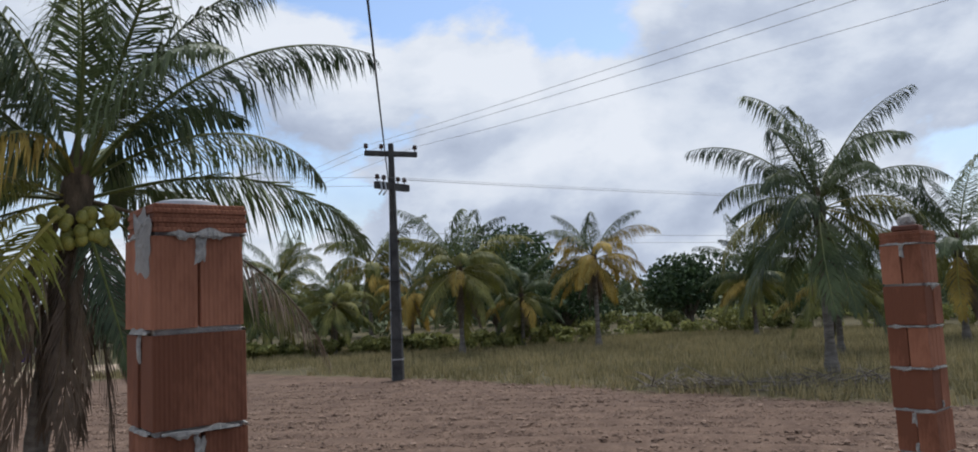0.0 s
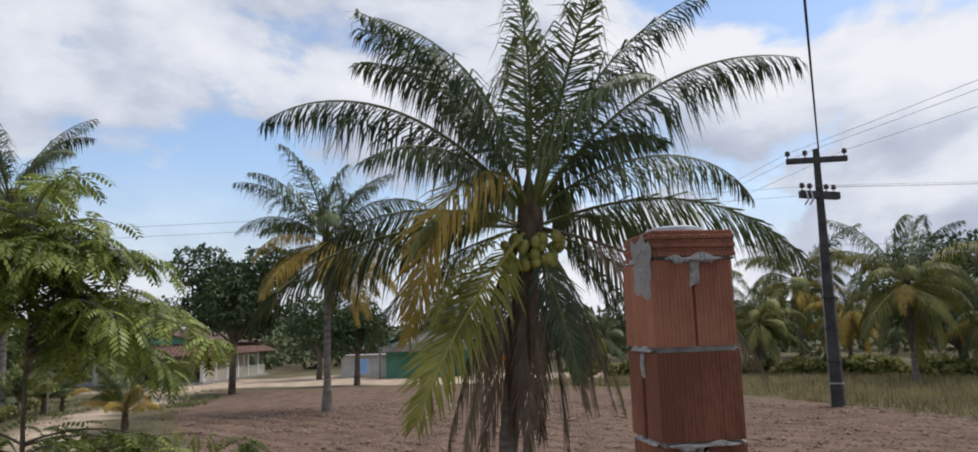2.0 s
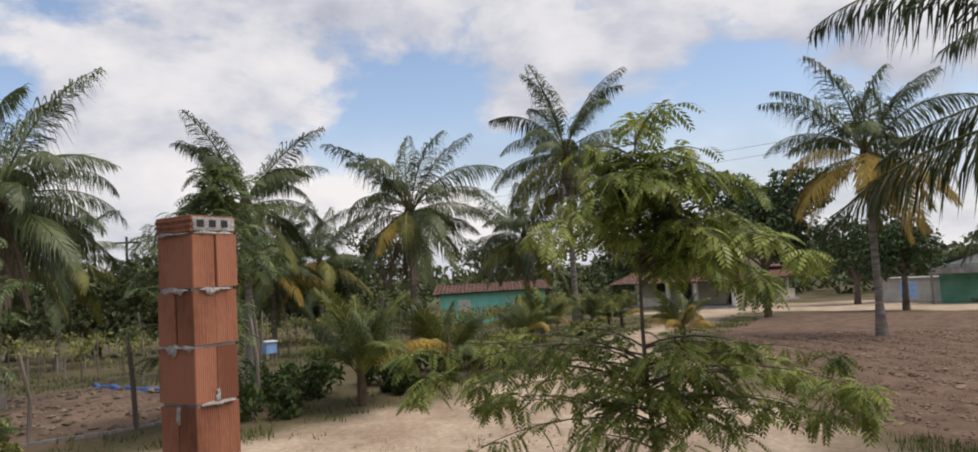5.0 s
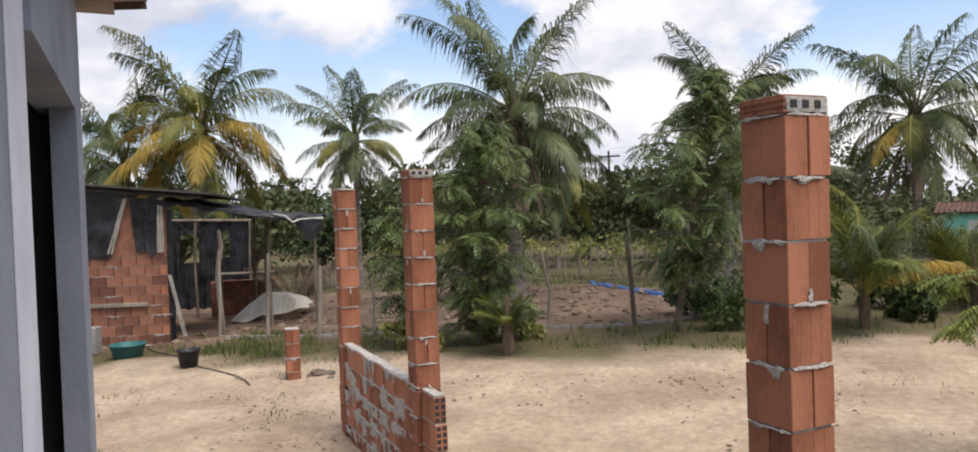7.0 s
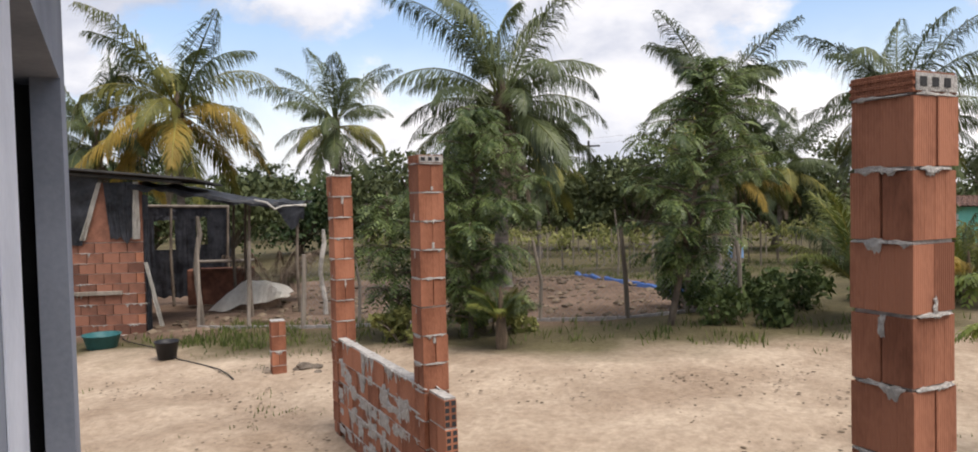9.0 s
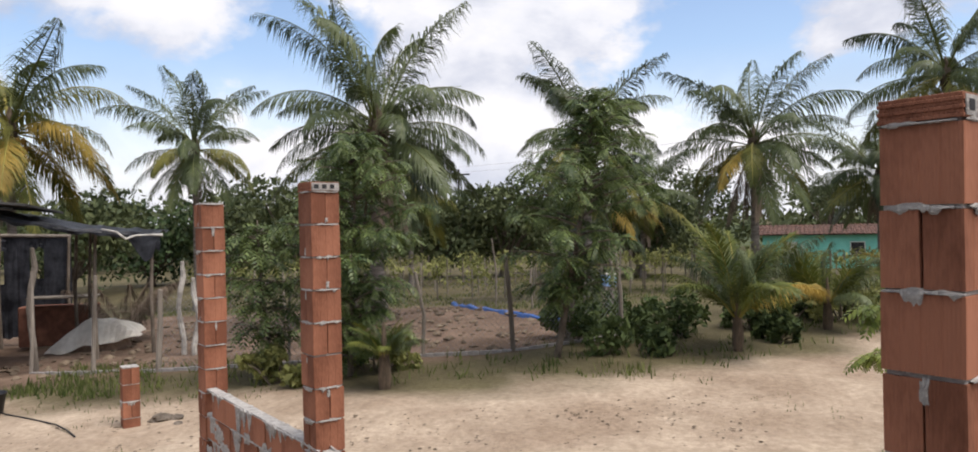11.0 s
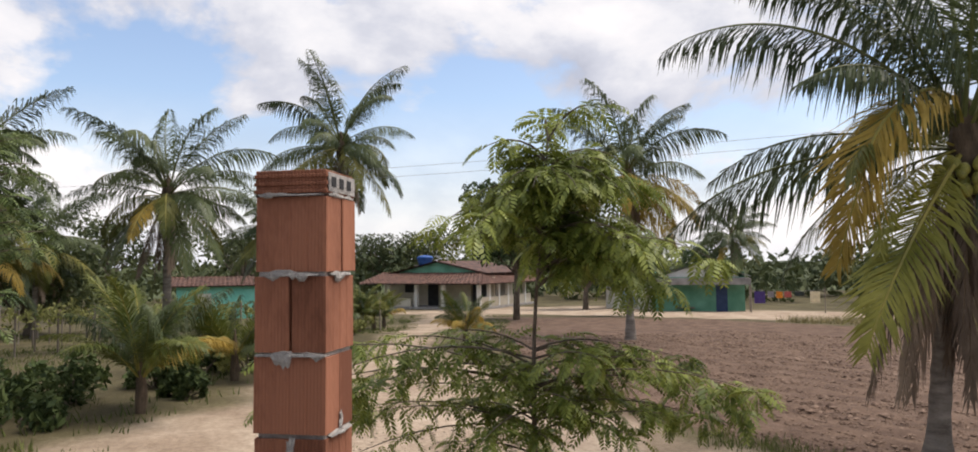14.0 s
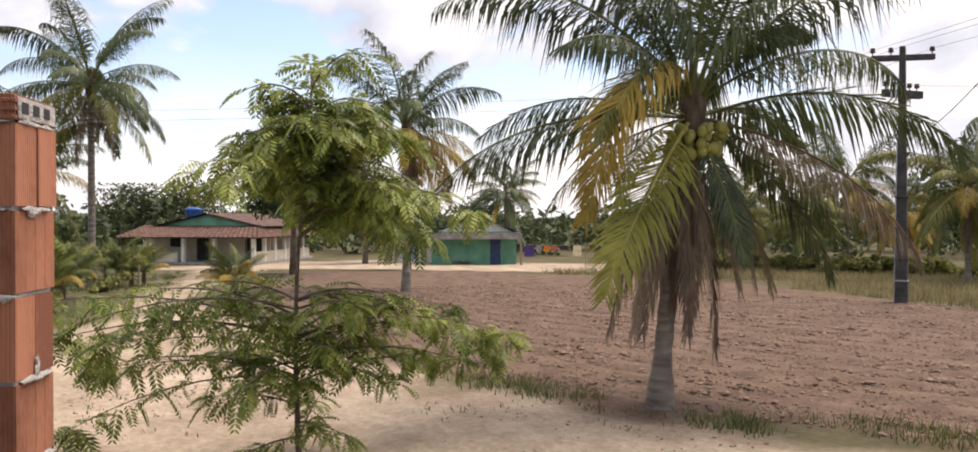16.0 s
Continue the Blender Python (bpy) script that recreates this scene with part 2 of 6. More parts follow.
WOOD = material("grey_wood", (0.13, 0.11, 0.09), (0.30, 0.26, 0.215), 0.9, 4, 0.4, 40, stretch=(1, 1, 0.2), per_object=0.3)
CLOTHS = [material("cloth_" + k, c, tuple(min(1, v * 1.4) for v in c), 0.9, 5, 0.2) for k, c in
          (("violet", (0.10, 0.07, 0.22)), ("grey", (0.26, 0.25, 0.27)), ("orange", (0.48, 0.22, 0.04)), ("pink", (0.38, 0.13, 0.12)), ("dark", (0.05, 0.06, 0.06)), ("pale", (0.55, 0.50, 0.38)), ("sky", (0.20, 0.33, 0.55)))]


# ---- ground ----
def height(x, y):
    """The lie of the land, for numbers or arrays."""
    r = np.hypot(x, y)
    return (0.45 * np.exp(-((x + 18) / 11) ** 2 - (y / 10) ** 2) + 0.45 * np.exp(-((x + 22) / 10) ** 2 - ((y - 12) / 10) ** 2)
            - np.minimum(0.95, 0.017 * np.maximum(0, r - 8)) - np.minimum(0.3, 0.015 * np.maximum(0, r - 42)))


def inside(poly, x, y):
    """Signed distance to a polygon, positive inside."""
    p = np.array(poly, float)
    d = np.full(x.shape, 1e9)
    odd = np.zeros(x.shape, bool)
    for a, b in zip(p, np.roll(p, -1, 0)):
        e = b - a
        t = np.clip(((x - a[0]) * e[0] + (y - a[1]) * e[1]) / (e @ e), 0, 1)
        d = np.minimum(d, np.hypot(x - a[0] - t * e[0], y - a[1] - t * e[1]))
        hit = (a[1] > y) != (b[1] > y)
        with np.errstate(divide="ignore", invalid="ignore"):
            odd ^= hit & (x < (b[0] - a[0]) * (y - a[1]) / (b[1] - a[1]) + a[0])
    return np.where(odd, d, -d)


TILLED = [(-5.0, 7.7), (-9.6, 8.2), (-12.5, 9.4), (-18, 12.6), (-25, 18.2), (-32, 24.8), (-37, 29.0), (-31, 32.5), (-26, 34), (-11.5, 33), (-3, 26.6), (3.5, 20.4), (7.6, 17), (16, 11), (16, 8.6), (-2, 8.3)]
SANDY = [(-11.2, -13), (-11.4, -9), (-11.6, -4.3), (-12, 0.0), (-12.3, 1.4), (-14.6, 4.0), (-17.3, 8.2), (-24.5, 13.2), (-31.8, 18.4), (-47, 30), (-45, 35), (-34.5, 24.5), (-30, 20.4), (-24.5, 15.6), (-16.8, 9.9), (-11.5, 8.7), (-8.5, 7.6), (-2, 7.9), (16, 8.2), (16, -16), (-6, -16)]
CLEARING = [(-54, 27), (-44, 33), (-31, 34.4), (-23, 35.2), (-14, 42), (-22, 52), (-50, 47)]
PEN = [(-12.3, -13), (-13.5, -7.5), (-13.8, -1.5), (-15.5, 0.3), (-19, -0.3), (-23, -3.5), (-25, -9), (-23, -18)]


def axis(lo, hi, step, far):
    inner = list(np.arange(lo, hi + 1e-6, step))
    s, right, left = step, [hi], [lo]
    while right[-1] < far:
        s *= 1.22
        right.append(right[-1] + s)
    s = step
    while left[-1] > -far:
        s *= 1.22
        left.append(left[-1] - s)
    return np.array(left[:0:-1] + inner + right[1:])


def rough(x, y, scale, seed):
    rng = np.random.RandomState(seed)
    z = np.zeros(x.shape)
    for k in range(7):
        a, f, ph = rng.uniform(0, 6.28), scale * 1.55 ** k, rng.uniform(0, 6.28, 2)
        z += 0.62 ** k * np.sin(f * (x * math.cos(a) + y * math.sin(a)) + ph[0]) * np.cos(f * (-x * math.sin(a) + y * math.cos(a)) * 0.9 + ph[1])
    return z


def make_ground():
    ax, ay = axis(-30, 13, 0.2, 2500), axis(-14, 36, 0.2, 2500)
    gx, gy = np.meshgrid(ax, ay, indexing="ij")
    wob = 0.5 * rough(gx, gy, 1.1, 3)
    till = np.clip(inside(TILLED, gx, gy) * 1.6 + wob + 0.5, 0, 1)
    sand = np.clip(np.maximum(inside(SANDY, gx, gy), inside(CLEARING, gx, gy)) * 1.1 + 1.1 * wob + 0.4, 0, 1) * (1 - till)
    pen = np.clip(inside(PEN, gx, gy) * 2 + wob + 0.5, 0, 1) * (1 - sand)
    z = height(gx, gy)
    near = np.hypot(gx, gy) < 70
    furrow = np.sin(6.28 * (0.16 * gx + 0.98 * gy + 0.30 * rough(gx, gy, 0.35, 8)) / 0.85)
    z = z + near * (till * (0.02 * furrow + 0.012 * rough(gx, gy, 2.4, 5)) + (1 - till) * 0.018 * rough(gx, gy, 1.6, 6) + pen * 0.02 * rough(gx, gy, 3.0, 7))
    # the wheel tracks of the sandy way
    z = z - sand * near * 0.015 * rough(gx, gy, 4.0, 11)
    nx, ny = len(ax), len(ay)
    verts = np.stack([gx, gy, z], -1).reshape(-1, 3)
    i, j = np.meshgrid(np.arange(nx - 1), np.arange(ny - 1), indexing="ij")
    a = (i * ny + j).ravel()
    faces = np.stack([a, a + ny, a + ny + 1, a + 1], -1)
    me = bpy.data.meshes.new("ground")
    me.from_pydata(verts.tolist(), [], faces.tolist())
    for key, w in (("till", till), ("sand", sand), ("pen", pen)):
        at = me.attributes.new(key, "FLOAT", "POINT")
        at.data.foreach_set("value", w.ravel().astype(np.float32))
    me.polygons.foreach_set("use_smooth", [True] * len(me.polygons))
    m = bpy.data.materials.new("earth")
    m.use_nodes = True
    n, l = m.node_tree.nodes, m.node_tree.links
    geo = n.new("ShaderNodeNewGeometry")

    def noisy(scale, lo, hi, detail=7.0, rough_=0.6):
        t = n.new("ShaderNodeTexNoise")
        t.inputs["Scale"].default_value, t.inputs["Detail"].default_value, t.inputs["Roughness"].default_value = scale, detail, rough_
        l.new(geo.outputs["Position"], t.inputs["Vector"])
        r = n.new("ShaderNodeValToRGB")
        r.color_ramp.elements[0].position, r.color_ramp.elements[1].position = 0.36, 0.64
        r.color_ramp.elements[0].color, r.color_ramp.elements[1].color = (*lo, 1), (*hi, 1)
        l.new(t.outputs["Fac"], r.inputs[0])
        return r.outputs[0], t.outputs["Fac"]

    grass, _ = noisy(0.5, (0.075, 0.064, 0.034), (0.14, 0.12, 0.065))
    sandc, sf = noisy(0.8, (0.325, 0.245, 0.176), (0.50, 0.402, 0.302))
    tillc, tf = noisy(1.6, (0.112, 0.073, 0.053), (0.19, 0.128, 0.092))
    penc, _ = noisy(1.1, (0.115, 0.078, 0.055), (0.215, 0.15, 0.11))
    speck, kf = noisy(11, (0.55, 0.53, 0.50), (1.12, 1.12, 1.12), 8.0, 0.72)
    col = grass
    for key, c in (("pen", penc), ("sand", sandc), ("till", tillc)):
        at = n.new("ShaderNodeAttribute")
        at.attribute_name = key
        mx = n.new("ShaderNodeMix")
        mx.data_type = "RGBA"
        l.new(at.outputs["Fac"], mx.inputs["Factor"])
        l.new(col, mx.inputs["A"])
        l.new(c, mx.inputs["B"])
        col = mx.outputs["Result"]
    mu = n.new("ShaderNodeMix")
    mu.data_type, mu.blend_type = "RGBA", "MULTIPLY"
    mu.inputs["Factor"].default_value = 0.6
    l.new(col, mu.inputs["A"])
    l.new(speck, mu.inputs["B"])
    b = n["Principled BSDF"]
    l.new(mu.outputs["Result"], b.inputs["Base Color"])
    b.inputs["Roughness"].default_value = 0.95
    b.inputs["Specular IOR Level"].default_value = 0.15
    bp = n.new("ShaderNodeBump")
    bp.inputs["Strength"].default_value, bp.inputs["Distance"].default_value = 0.6, 0.05
    l.new(kf, bp.inputs["Height"])
    l.new(bp.outputs[0], b.inputs["Normal"])
    me.materials.append(m)
    ob = new("ground", me)
    tagged(ob, "pale sand, tilled brown soil and dry grass underfoot", "ground", kind="structure")


make_ground()


# ---- building helpers ----
def empty(name, m=None):
    ob = new(name)
    ob.empty_display_size = 0.1
    if m is not None:
        ob.matrix_world = m
    return ob


def link(name, me, mat, parent=None, label=""):
    if mat is not None and not me.materials:
        me.materials.append(mat)
    ob = new(name, me)
    if parent is not None:
        ob.parent = parent
    if label:
        tagged(ob, label)
    return ob


def part(name, bm, mat, parent=None, label="", smooth=False):
    me = bpy.data.meshes.new(name)
    bm.to_mesh(me)
    bm.free()
    if smooth:
        me.polygons.foreach_set("use_smooth", [True] * len(me.polygons))
    return link(name, me, mat, parent, label)


def raw(name, verts, faces, mat, parent=None, label=""):
    me = bpy.data.meshes.new(name)
    me.from_pydata([tuple(v) for v in verts], [], faces)
    return link(name, me, mat, parent, label)


def box(x0, x1, y0, y1, z0, z1, bevel=0.0, bm=None):
    bm = bm or bmesh.new()
    r = bmesh.ops.create_cube(bm, size=1, matrix=Matrix.Translation(((x0 + x1) / 2, (y0 + y1) / 2, (z0 + z1) / 2)) @ Matrix.Diagonal((x1 - x0, y1 - y0, z1 - z0, 1)))
    if bevel:
        es = list({e for v in r["verts"] for e in v.link_edges})
        bmesh.ops.bevel(bm, geom=es, offset=bevel, segments=1, affect="EDGES")
    return bm


def tube(points, radii, sides=8, bm=None, caps=True):
    """A tapered tube along points."""
    bm = bm or bmesh.new()
    pts = [Vector(p) for p in points]
    if not hasattr(radii, "__len__"):
        radii = [radii] * len(pts)
    rings = []
    ref = Vector((0.31, 0.17, 0.93)).normalized()
    for i, p in enumerate(pts):
        t = (pts[min(i + 1, len(pts) - 1)] - pts[max(i - 1, 0)]).normalized()
        a = t.cross(ref if abs(t.dot(ref)) < 0.95 else Vector((1, 0, 0))).normalized()
        b = t.cross(a)
        rings.append([bm.verts.new(p + float(radii[i]) * (math.cos(6.2832 * k / sides) * a + math.sin(6.2832 * k / sides) * b)) for k in range(sides)])
    for r0, r1 in zip(rings, rings[1:]):
        for k in range(sides):
            bm.faces.new((r0[k], r0[(k + 1) % sides], r1[(k + 1) % sides], r1[k]))
    if caps:
        bm.faces.new(rings[0][::-1])
        bm.faces.new(rings[-1])
    return bm


def lathe(profile, sides=20, bm=None):
    bm = bm or bmesh.new()
    rings = [[bm.verts.new((r * math.cos(6.2832 * k / sides), r * math.sin(6.2832 * k / sides), z)) for k in range(sides)] for r, z in profile]
    for r0, r1 in zip(rings, rings[1:]):
        for k in range(sides):
            bm.faces.new((r0[k], r0[(k + 1) % sides], r1[(k + 1) % sides], r1[k]))
    bm.faces.new(rings[0][::-1])
    bm.faces.new(rings[-1])
    return bm


def on_ground(x, y, rz=0.0, sink=0.0):
    return pose(x, y, float(height(np.float64(x), np.float64(y))) - sink, 0, 0, rz)


# ---- the house with the terrace ----
TURN = 40.6
HOUSE = pose(0, 0, 0, 0, 0, TURN)
U, N = HOUSE.to_3x3() @ Vector((1, 0, 0)), HOUSE.to_3x3() @ Vector((0, 1, 0))


def slab(name, x0, x1, y0, y1, z0, z1, mat, label, cat, bevel=0.0):
    ob = part(name, box(x0, x1, y0, y1, z0, z1, bevel), mat)
    ob.matrix_world = HOUSE
    return tagged(ob, label, cat, kind="structure")


slab("terrace_floor", -3.1, 5.2, -0.14, 2.5, -0.3, 0.75, CONCRETE, "rough grey concrete terrace floor", "floor")
slab("wall_front", -3.35, 5.2, -0.11, 0.03, 0.75, 3.5, CEMENT, "smooth grey cement-rendered house wall", "wall")
slab("wall_pier", -5.25, -4.85, -0.05, 0.055, -0.3, 2.92, CEMENT, "grey cement-rendered pier beside the doorway", "wall")
slab("wall_lintel", -5.25, -3.353, -0.11, 0.053, 2.92, 3.5, CEMENT, "grey cement-rendered lintel over the doorway", "wall")
slab("door_threshold", -4.85, -3.35, -0.11, 0.03, -0.3, 0.75, CONCRETE, "grey concrete threshold of the doorway", "threshold")
# strip laid on the wall face, its pale colour painting the lit edge
slab("trim", -3.354, -3.02, 0.031, 0.034, 0.75, 3.5, LIT_EDGE, "lit rounded plaster edge of the doorway, painted as a pale strip", "trim")
slab("wall_end", -5.25, -5.1, -5.0, -0.052, -0.3, 3.5, CEMENT, "grey cement-rendered end wall of the house", "wall")
slab("wall_back", -5.1, 5.2, -5.0, -4.85, -0.3, 3.35, CEMENT, "grey cement-rendered back wall of the house", "wall")
slab("wall_side", 5.05, 5.2, -4.85, -0.112, -0.3, 3.35, CEMENT, "grey cement-rendered side wall of the house", "wall")
# partition coloured near-black for the shade of the room behind the doorway
slab("wall_inner", -3.5, -3.4, -4.85, -0.112, -0.3, 3.35, OPENING_SHADE, "inner partition wall behind the doorway, coloured near-black as room shade", "wall")
slab("floor_inner", -5.1, 5.05, -4.85, -0.112, -0.28, 0.72, CONCRETE, "grey concrete floor inside the house", "floor")

# thin near-black sheet added over the end wall as the room's shade
slab("wall_lining", -5.098, -5.07, -4.84, -0.056, 0.72, 3.35, OPENING_SHADE, "near-black sheet on the end wall's inner face, standing for room shade", "wall")

# tiled roof over the house: channels of half-round clay tiles on boards
roof = empty("house_roof", HOUSE)
tagged(roof, "clay-tiled house roof with overhanging eaves", "roof", kind="structure")
part("roof_board", box(-5.45, 5.4, -5.3, 0.22, 3.502, 3.53), WOOD, roof)


def tile_mesh(length=0.5, r=0.085):
    bm = bmesh.new()
    prev = None
    for k in range(7):
        a = math.pi * k / 6
        ring = [bm.verts.new((math.cos(a) * rr, y, math.sin(a) * rr)) for y, rr in ((0, r), (length, r * 0.85), (length, r * 0.72), (0, r * 0.86))]
        if prev:
            for q in range(4):
                bm.faces.new((prev[q], prev[(q + 1) % 4], ring[(q + 1) % 4], ring[q]))
        prev = ring
    me = bpy.data.meshes.new("roof_tile")
    bm.to_mesh(me)
    bm.free()
    me.materials.append(ROOF_TILE)
    return me


TILE = tile_mesh()
for k in range(60):
    for row in range(2):
        t = link("roof_tile", TILE, None, roof)
        t.matrix_local = pose(-5.42 + 0.182 * k, 0.38 - 0.42 * row, 3.56 + 0.05 * row + 0.008 * math.sin(k * 2.3), -7, 0, 180 + 3 * math.sin(k * 1.7))

# steel bracket pole on the roof, with the supply cable to the street pole
mast = part("service_mast", tube([(-0.33, 0.2, 3.45), (-0.33, 0.2, 4.5)], 0.025, 10), METAL)
tagged(mast, "slim galvanised steel mast on the house roof", "mast")


# ---- hollow clay blocks, pillars, low wall ----
def block_mesh(lx, ly, lz, holes=False, name="brick", grooves=0):
    """A hollow clay block: bevelled edges, shallow grooves down the long faces, flat dark quads on the ends of the
    holed ones as the shade in open cells.
    """
    bm = bmesh.new()
    b = 0.004
    if grooves:
        # outline with shallow grooves, pulled up to a prism
        out = []
        def side(p, q, nrm):
            for g in range(grooves):
                for f, d in ((g / grooves + 0.004, 0.0), ((g + 0.86) / grooves, 0.0), ((g + 0.90) / grooves, -0.0011), ((g + 0.96) / grooves, -0.0011)):
                    out.append((p[0] + (q[0] - p[0]) * f + nrm[0] * d, p[1] + (q[1] - p[1]) * f + nrm[1] * d))
        x, y = lx / 2, ly / 2
        side((-x, -y), (x, -y), (0, -1))
        out.append((x, -y + b))
        out.append((x, y - b))
        side((x, y), (-x, y), (0, 1))
        out.append((-x, y - b))
        out.append((-x, -y + b))
        lo = [bm.verts.new((p[0], p[1], 0)) for p in out]
        hi = [bm.verts.new((p[0], p[1], lz)) for p in out]
        k = len(out)
        for i in range(k):
            bm.faces.new((lo[i], lo[(i + 1) % k], hi[(i + 1) % k], hi[i]))
        bm.faces.new(lo[::-1])
        bm.faces.new(hi)
    else:
        box(-lx / 2, lx / 2, -ly / 2, ly / 2, 0, lz, b, bm)
    if holes:
        # no real hollows: dark quads carry the shade of each cell
        for cx in (-1, 1):
            for q in range(4):
                for w in range(2):
                    cy = -ly / 2 + ly * (w + 0.5) / 2
                    cz = lz * (q + 0.5) / 4
                    hx, hy, hz = cx * (lx / 2 + 0.0015), ly * 0.17, lz * 0.085
                    vs = [bm.verts.new((hx, cy + sy * hy, cz + sz * hz)) for sy, sz in ((-1, -1), (1, -1), (1, 1), (-1, 1))]
                    f = bm.faces.new(vs)
                    f.material_index = 1
    me = bpy.data.meshes.new(name)
    bm.to_mesh(me)
    bm.free()
    me.materials.append(CLAY)
    if holes:
        me.materials.append(OPENING_SHADE)
    return me


BRICK = block_mesh(0.19, 0.0915, 0.188, grooves=4)


def cap_mesh():
    """A flat half block whose combing runs level round its sides."""
    bm = bmesh.new()
    for k in range(6):
        g = 0.0965 if k % 2 == 0 else 0.0935
        box(-g, g, -g, g, 0.058 * k / 6, 0.058 * (k + 1) / 6, 0.0015, bm)
    me = bpy.data.meshes.new("cap_brick")
    bm.to_mesh(me)
    bm.free()
    me.materials.append(CLAY)
    return me


CAP = cap_mesh()


def smear(rng, length, depth, tall, proud=0.004):
    """A ragged bead of squeezed-out mortar along x, on the face y = 0, hanging below z = 0."""
    bm = bmesh.new()
    k = 32
    rows = []
    o = rng.uniform(0, 90)
    for i in range(k + 1):
        s = i / k
        x = -length / 2 + length * s
        fade = min(1, 5 * s, 5 * (1 - s))
        f = max(0.0, 0.2 + 1.1 * noise.noise(Vector((o + x * 17, 0.3, 0))) + 0.7 * noise.noise(Vector((o + x * 85, 0.9, 0))))
        g = max(0.0, 0.3 + 1.2 * noise.noise(Vector((o + x * 26, 5.3, 0))))
        d, h = 0.002 + tall * f * fade, 0.003 + 0.011 * g * fade
        p = 0.001 + proud * fade * (0.5 + 0.8 * rng.random())
        rows.append([bm.verts.new(v) for v in ((x, 0.012, h), (x, -p * 0.6, h - 0.002), (x, -p, -0.002), (x, -p * (0.7 + 0.5 * rng.random()), -d * 0.55), (x, 0.0012, -d))])
    for a, b in zip(rows, rows[1:]):
        for q in range(4):
            bm.faces.new((a[q], a[q + 1], b[q + 1], b[q]))
    return bm


def daub(seed, w, h, thick=0.005, k=16):
    """A ragged trowelled patch of cement in the x-z plane, its back on y = 0."""
    bm = bmesh.new()
    grid = []
    for i in range(k + 1):
        row = []
        for j in range(k + 1):
            x, z = -1 + 2 * i / k, -1 + 2 * j / k
            q = math.hypot(x, z) if abs(x) + abs(z) > 0 else 0.0
            wob = 1 + 0.55 * noise.noise(Vector((x * 1.7, z * 1.7, seed)))
            edge = max(abs(x), abs(z)) ** 0.6 * q ** 0.4
            t = thick * max(0.0, 1 - (edge / 0.95) ** 4) * (1 + 0.8 * noise.noise(Vector((x * 5, z * 5, seed))))
            row.append(bm.verts.new((x * w / 2 * wob, 0.0015 - t, z * h / 2 * wob)))
        grid.append(row)
    for a, b in zip(grid, grid[1:]):
        for j in range(k):
            bm.faces.new((a[j], b[j], b[j + 1], a[j + 1]))
    return bm


def pillar(u0, n0, seed, top=2.66, courses=13, cap="cap", label="", first=0, mortar_gain=1.0):
    rng = random.Random(seed)
    base = empty("brick_pillar", HOUSE @ pose(u0 + 0.095, n0 + 0.095, 0))
    tagged(base, label, "pillar", group="brick pillars along the terrace")
    for c in range(courses):
        z = top - 0.2 * (c + 1) + 0.008
        across = (c + first) % 2
        ox, oy = rng.uniform(-0.004, 0.004), rng.uniform(-0.004, 0.004)
        for s in (-1, 1):
            b = link("brick", BRICK, None, base)
            j = rng.uniform(-1.2, 1.2)
            if across:
                b.matrix_local = pose(ox + s * 0.0485, oy + rng.uniform(-0.003, 0.003), z, 0, rng.uniform(-0.5, 0.5), 90 + j)
            else:
                b.matrix_local = pose(ox + rng.uniform(-0.003, 0.003), oy + s * 0.0485, z, 0, rng.uniform(-0.5, 0.5), j)
        # bed joint
        bed = part("mortar_joint", box(-0.088, 0.088, -0.088, 0.088, z + 0.186, z + 0.203, 0.003), MORTAR, base)
        for f in range(4):
            if rng.random() < 0.7:
                m = part("mortar_smear", smear(rng, rng.uniform(0.13, 0.19), 0.02, rng.choice((0.006, 0.012, 0.02, 0.036)) * mortar_gain), MORTAR, base)
                m.matrix_local = Matrix.Rotation(math.pi / 2 * f, 4, "Z") @ pose(0, -0.0975, z + 0.192)
        # mortar left in the upright joint between the two blocks
        for f in ((0, 2) if across else (1, 3)):
            for dz, w, hh in ((0.158, 0.022, 0.06), (0.02, 0.018, 0.04)):
                if rng.random() < 0.38:
                    q = part("mortar_plug", daub(rng.randint(0, 999), w, hh * rng.uniform(0.6, 1.3), 0.005, 6), MORTAR, base)
                    q.matrix_local = Matrix.Rotation(math.pi / 2 * f, 4, "Z") @ pose(rng.uniform(-0.006, 0.006), -0.0965, z + dz)
    if cap:
        k = link("cap_brick", CAP, None, base, "flat half clay block set as a cap")
        k.matrix_local = pose(0.002, -0.003, top + 0.004, 0, 0, 0)
        pad = part("mortar_pad", box(0.098, 0.101, -0.09, 0.09, top + 0.008, top + 0.056, 0.001), MORTAR, base)
        # dark slips painted as the shade in the cap's open cells
        for w in range(3):
            h = part("cell", box(0.1012, 0.1025, -0.075 + 0.052 * w, -0.045 + 0.052 * w, top + 0.020, top + 0.046, 0.0005), OPENING_SHADE, base)
    return base


blob = lathe([(0.13, 0.0), (0.127, 0.001), (0.06, 0.0015)], 40)
for v in blob.verts:
    v.co.xy *= 1 + 0.3 * noise.noise(Vector((v.co.x * 9, v.co.y * 9, 1.5)))
patch = part("plaster_patch", blob, FILLER)
patch.matrix_world = HOUSE @ pose(-2.44, 0.0305, 2.235, -90, 0, 0) @ Matrix.Diagonal((1.2, 0.45, 1, 1))
tagged(patch, "pale ragged patch of filler on the cement wall", "patch")
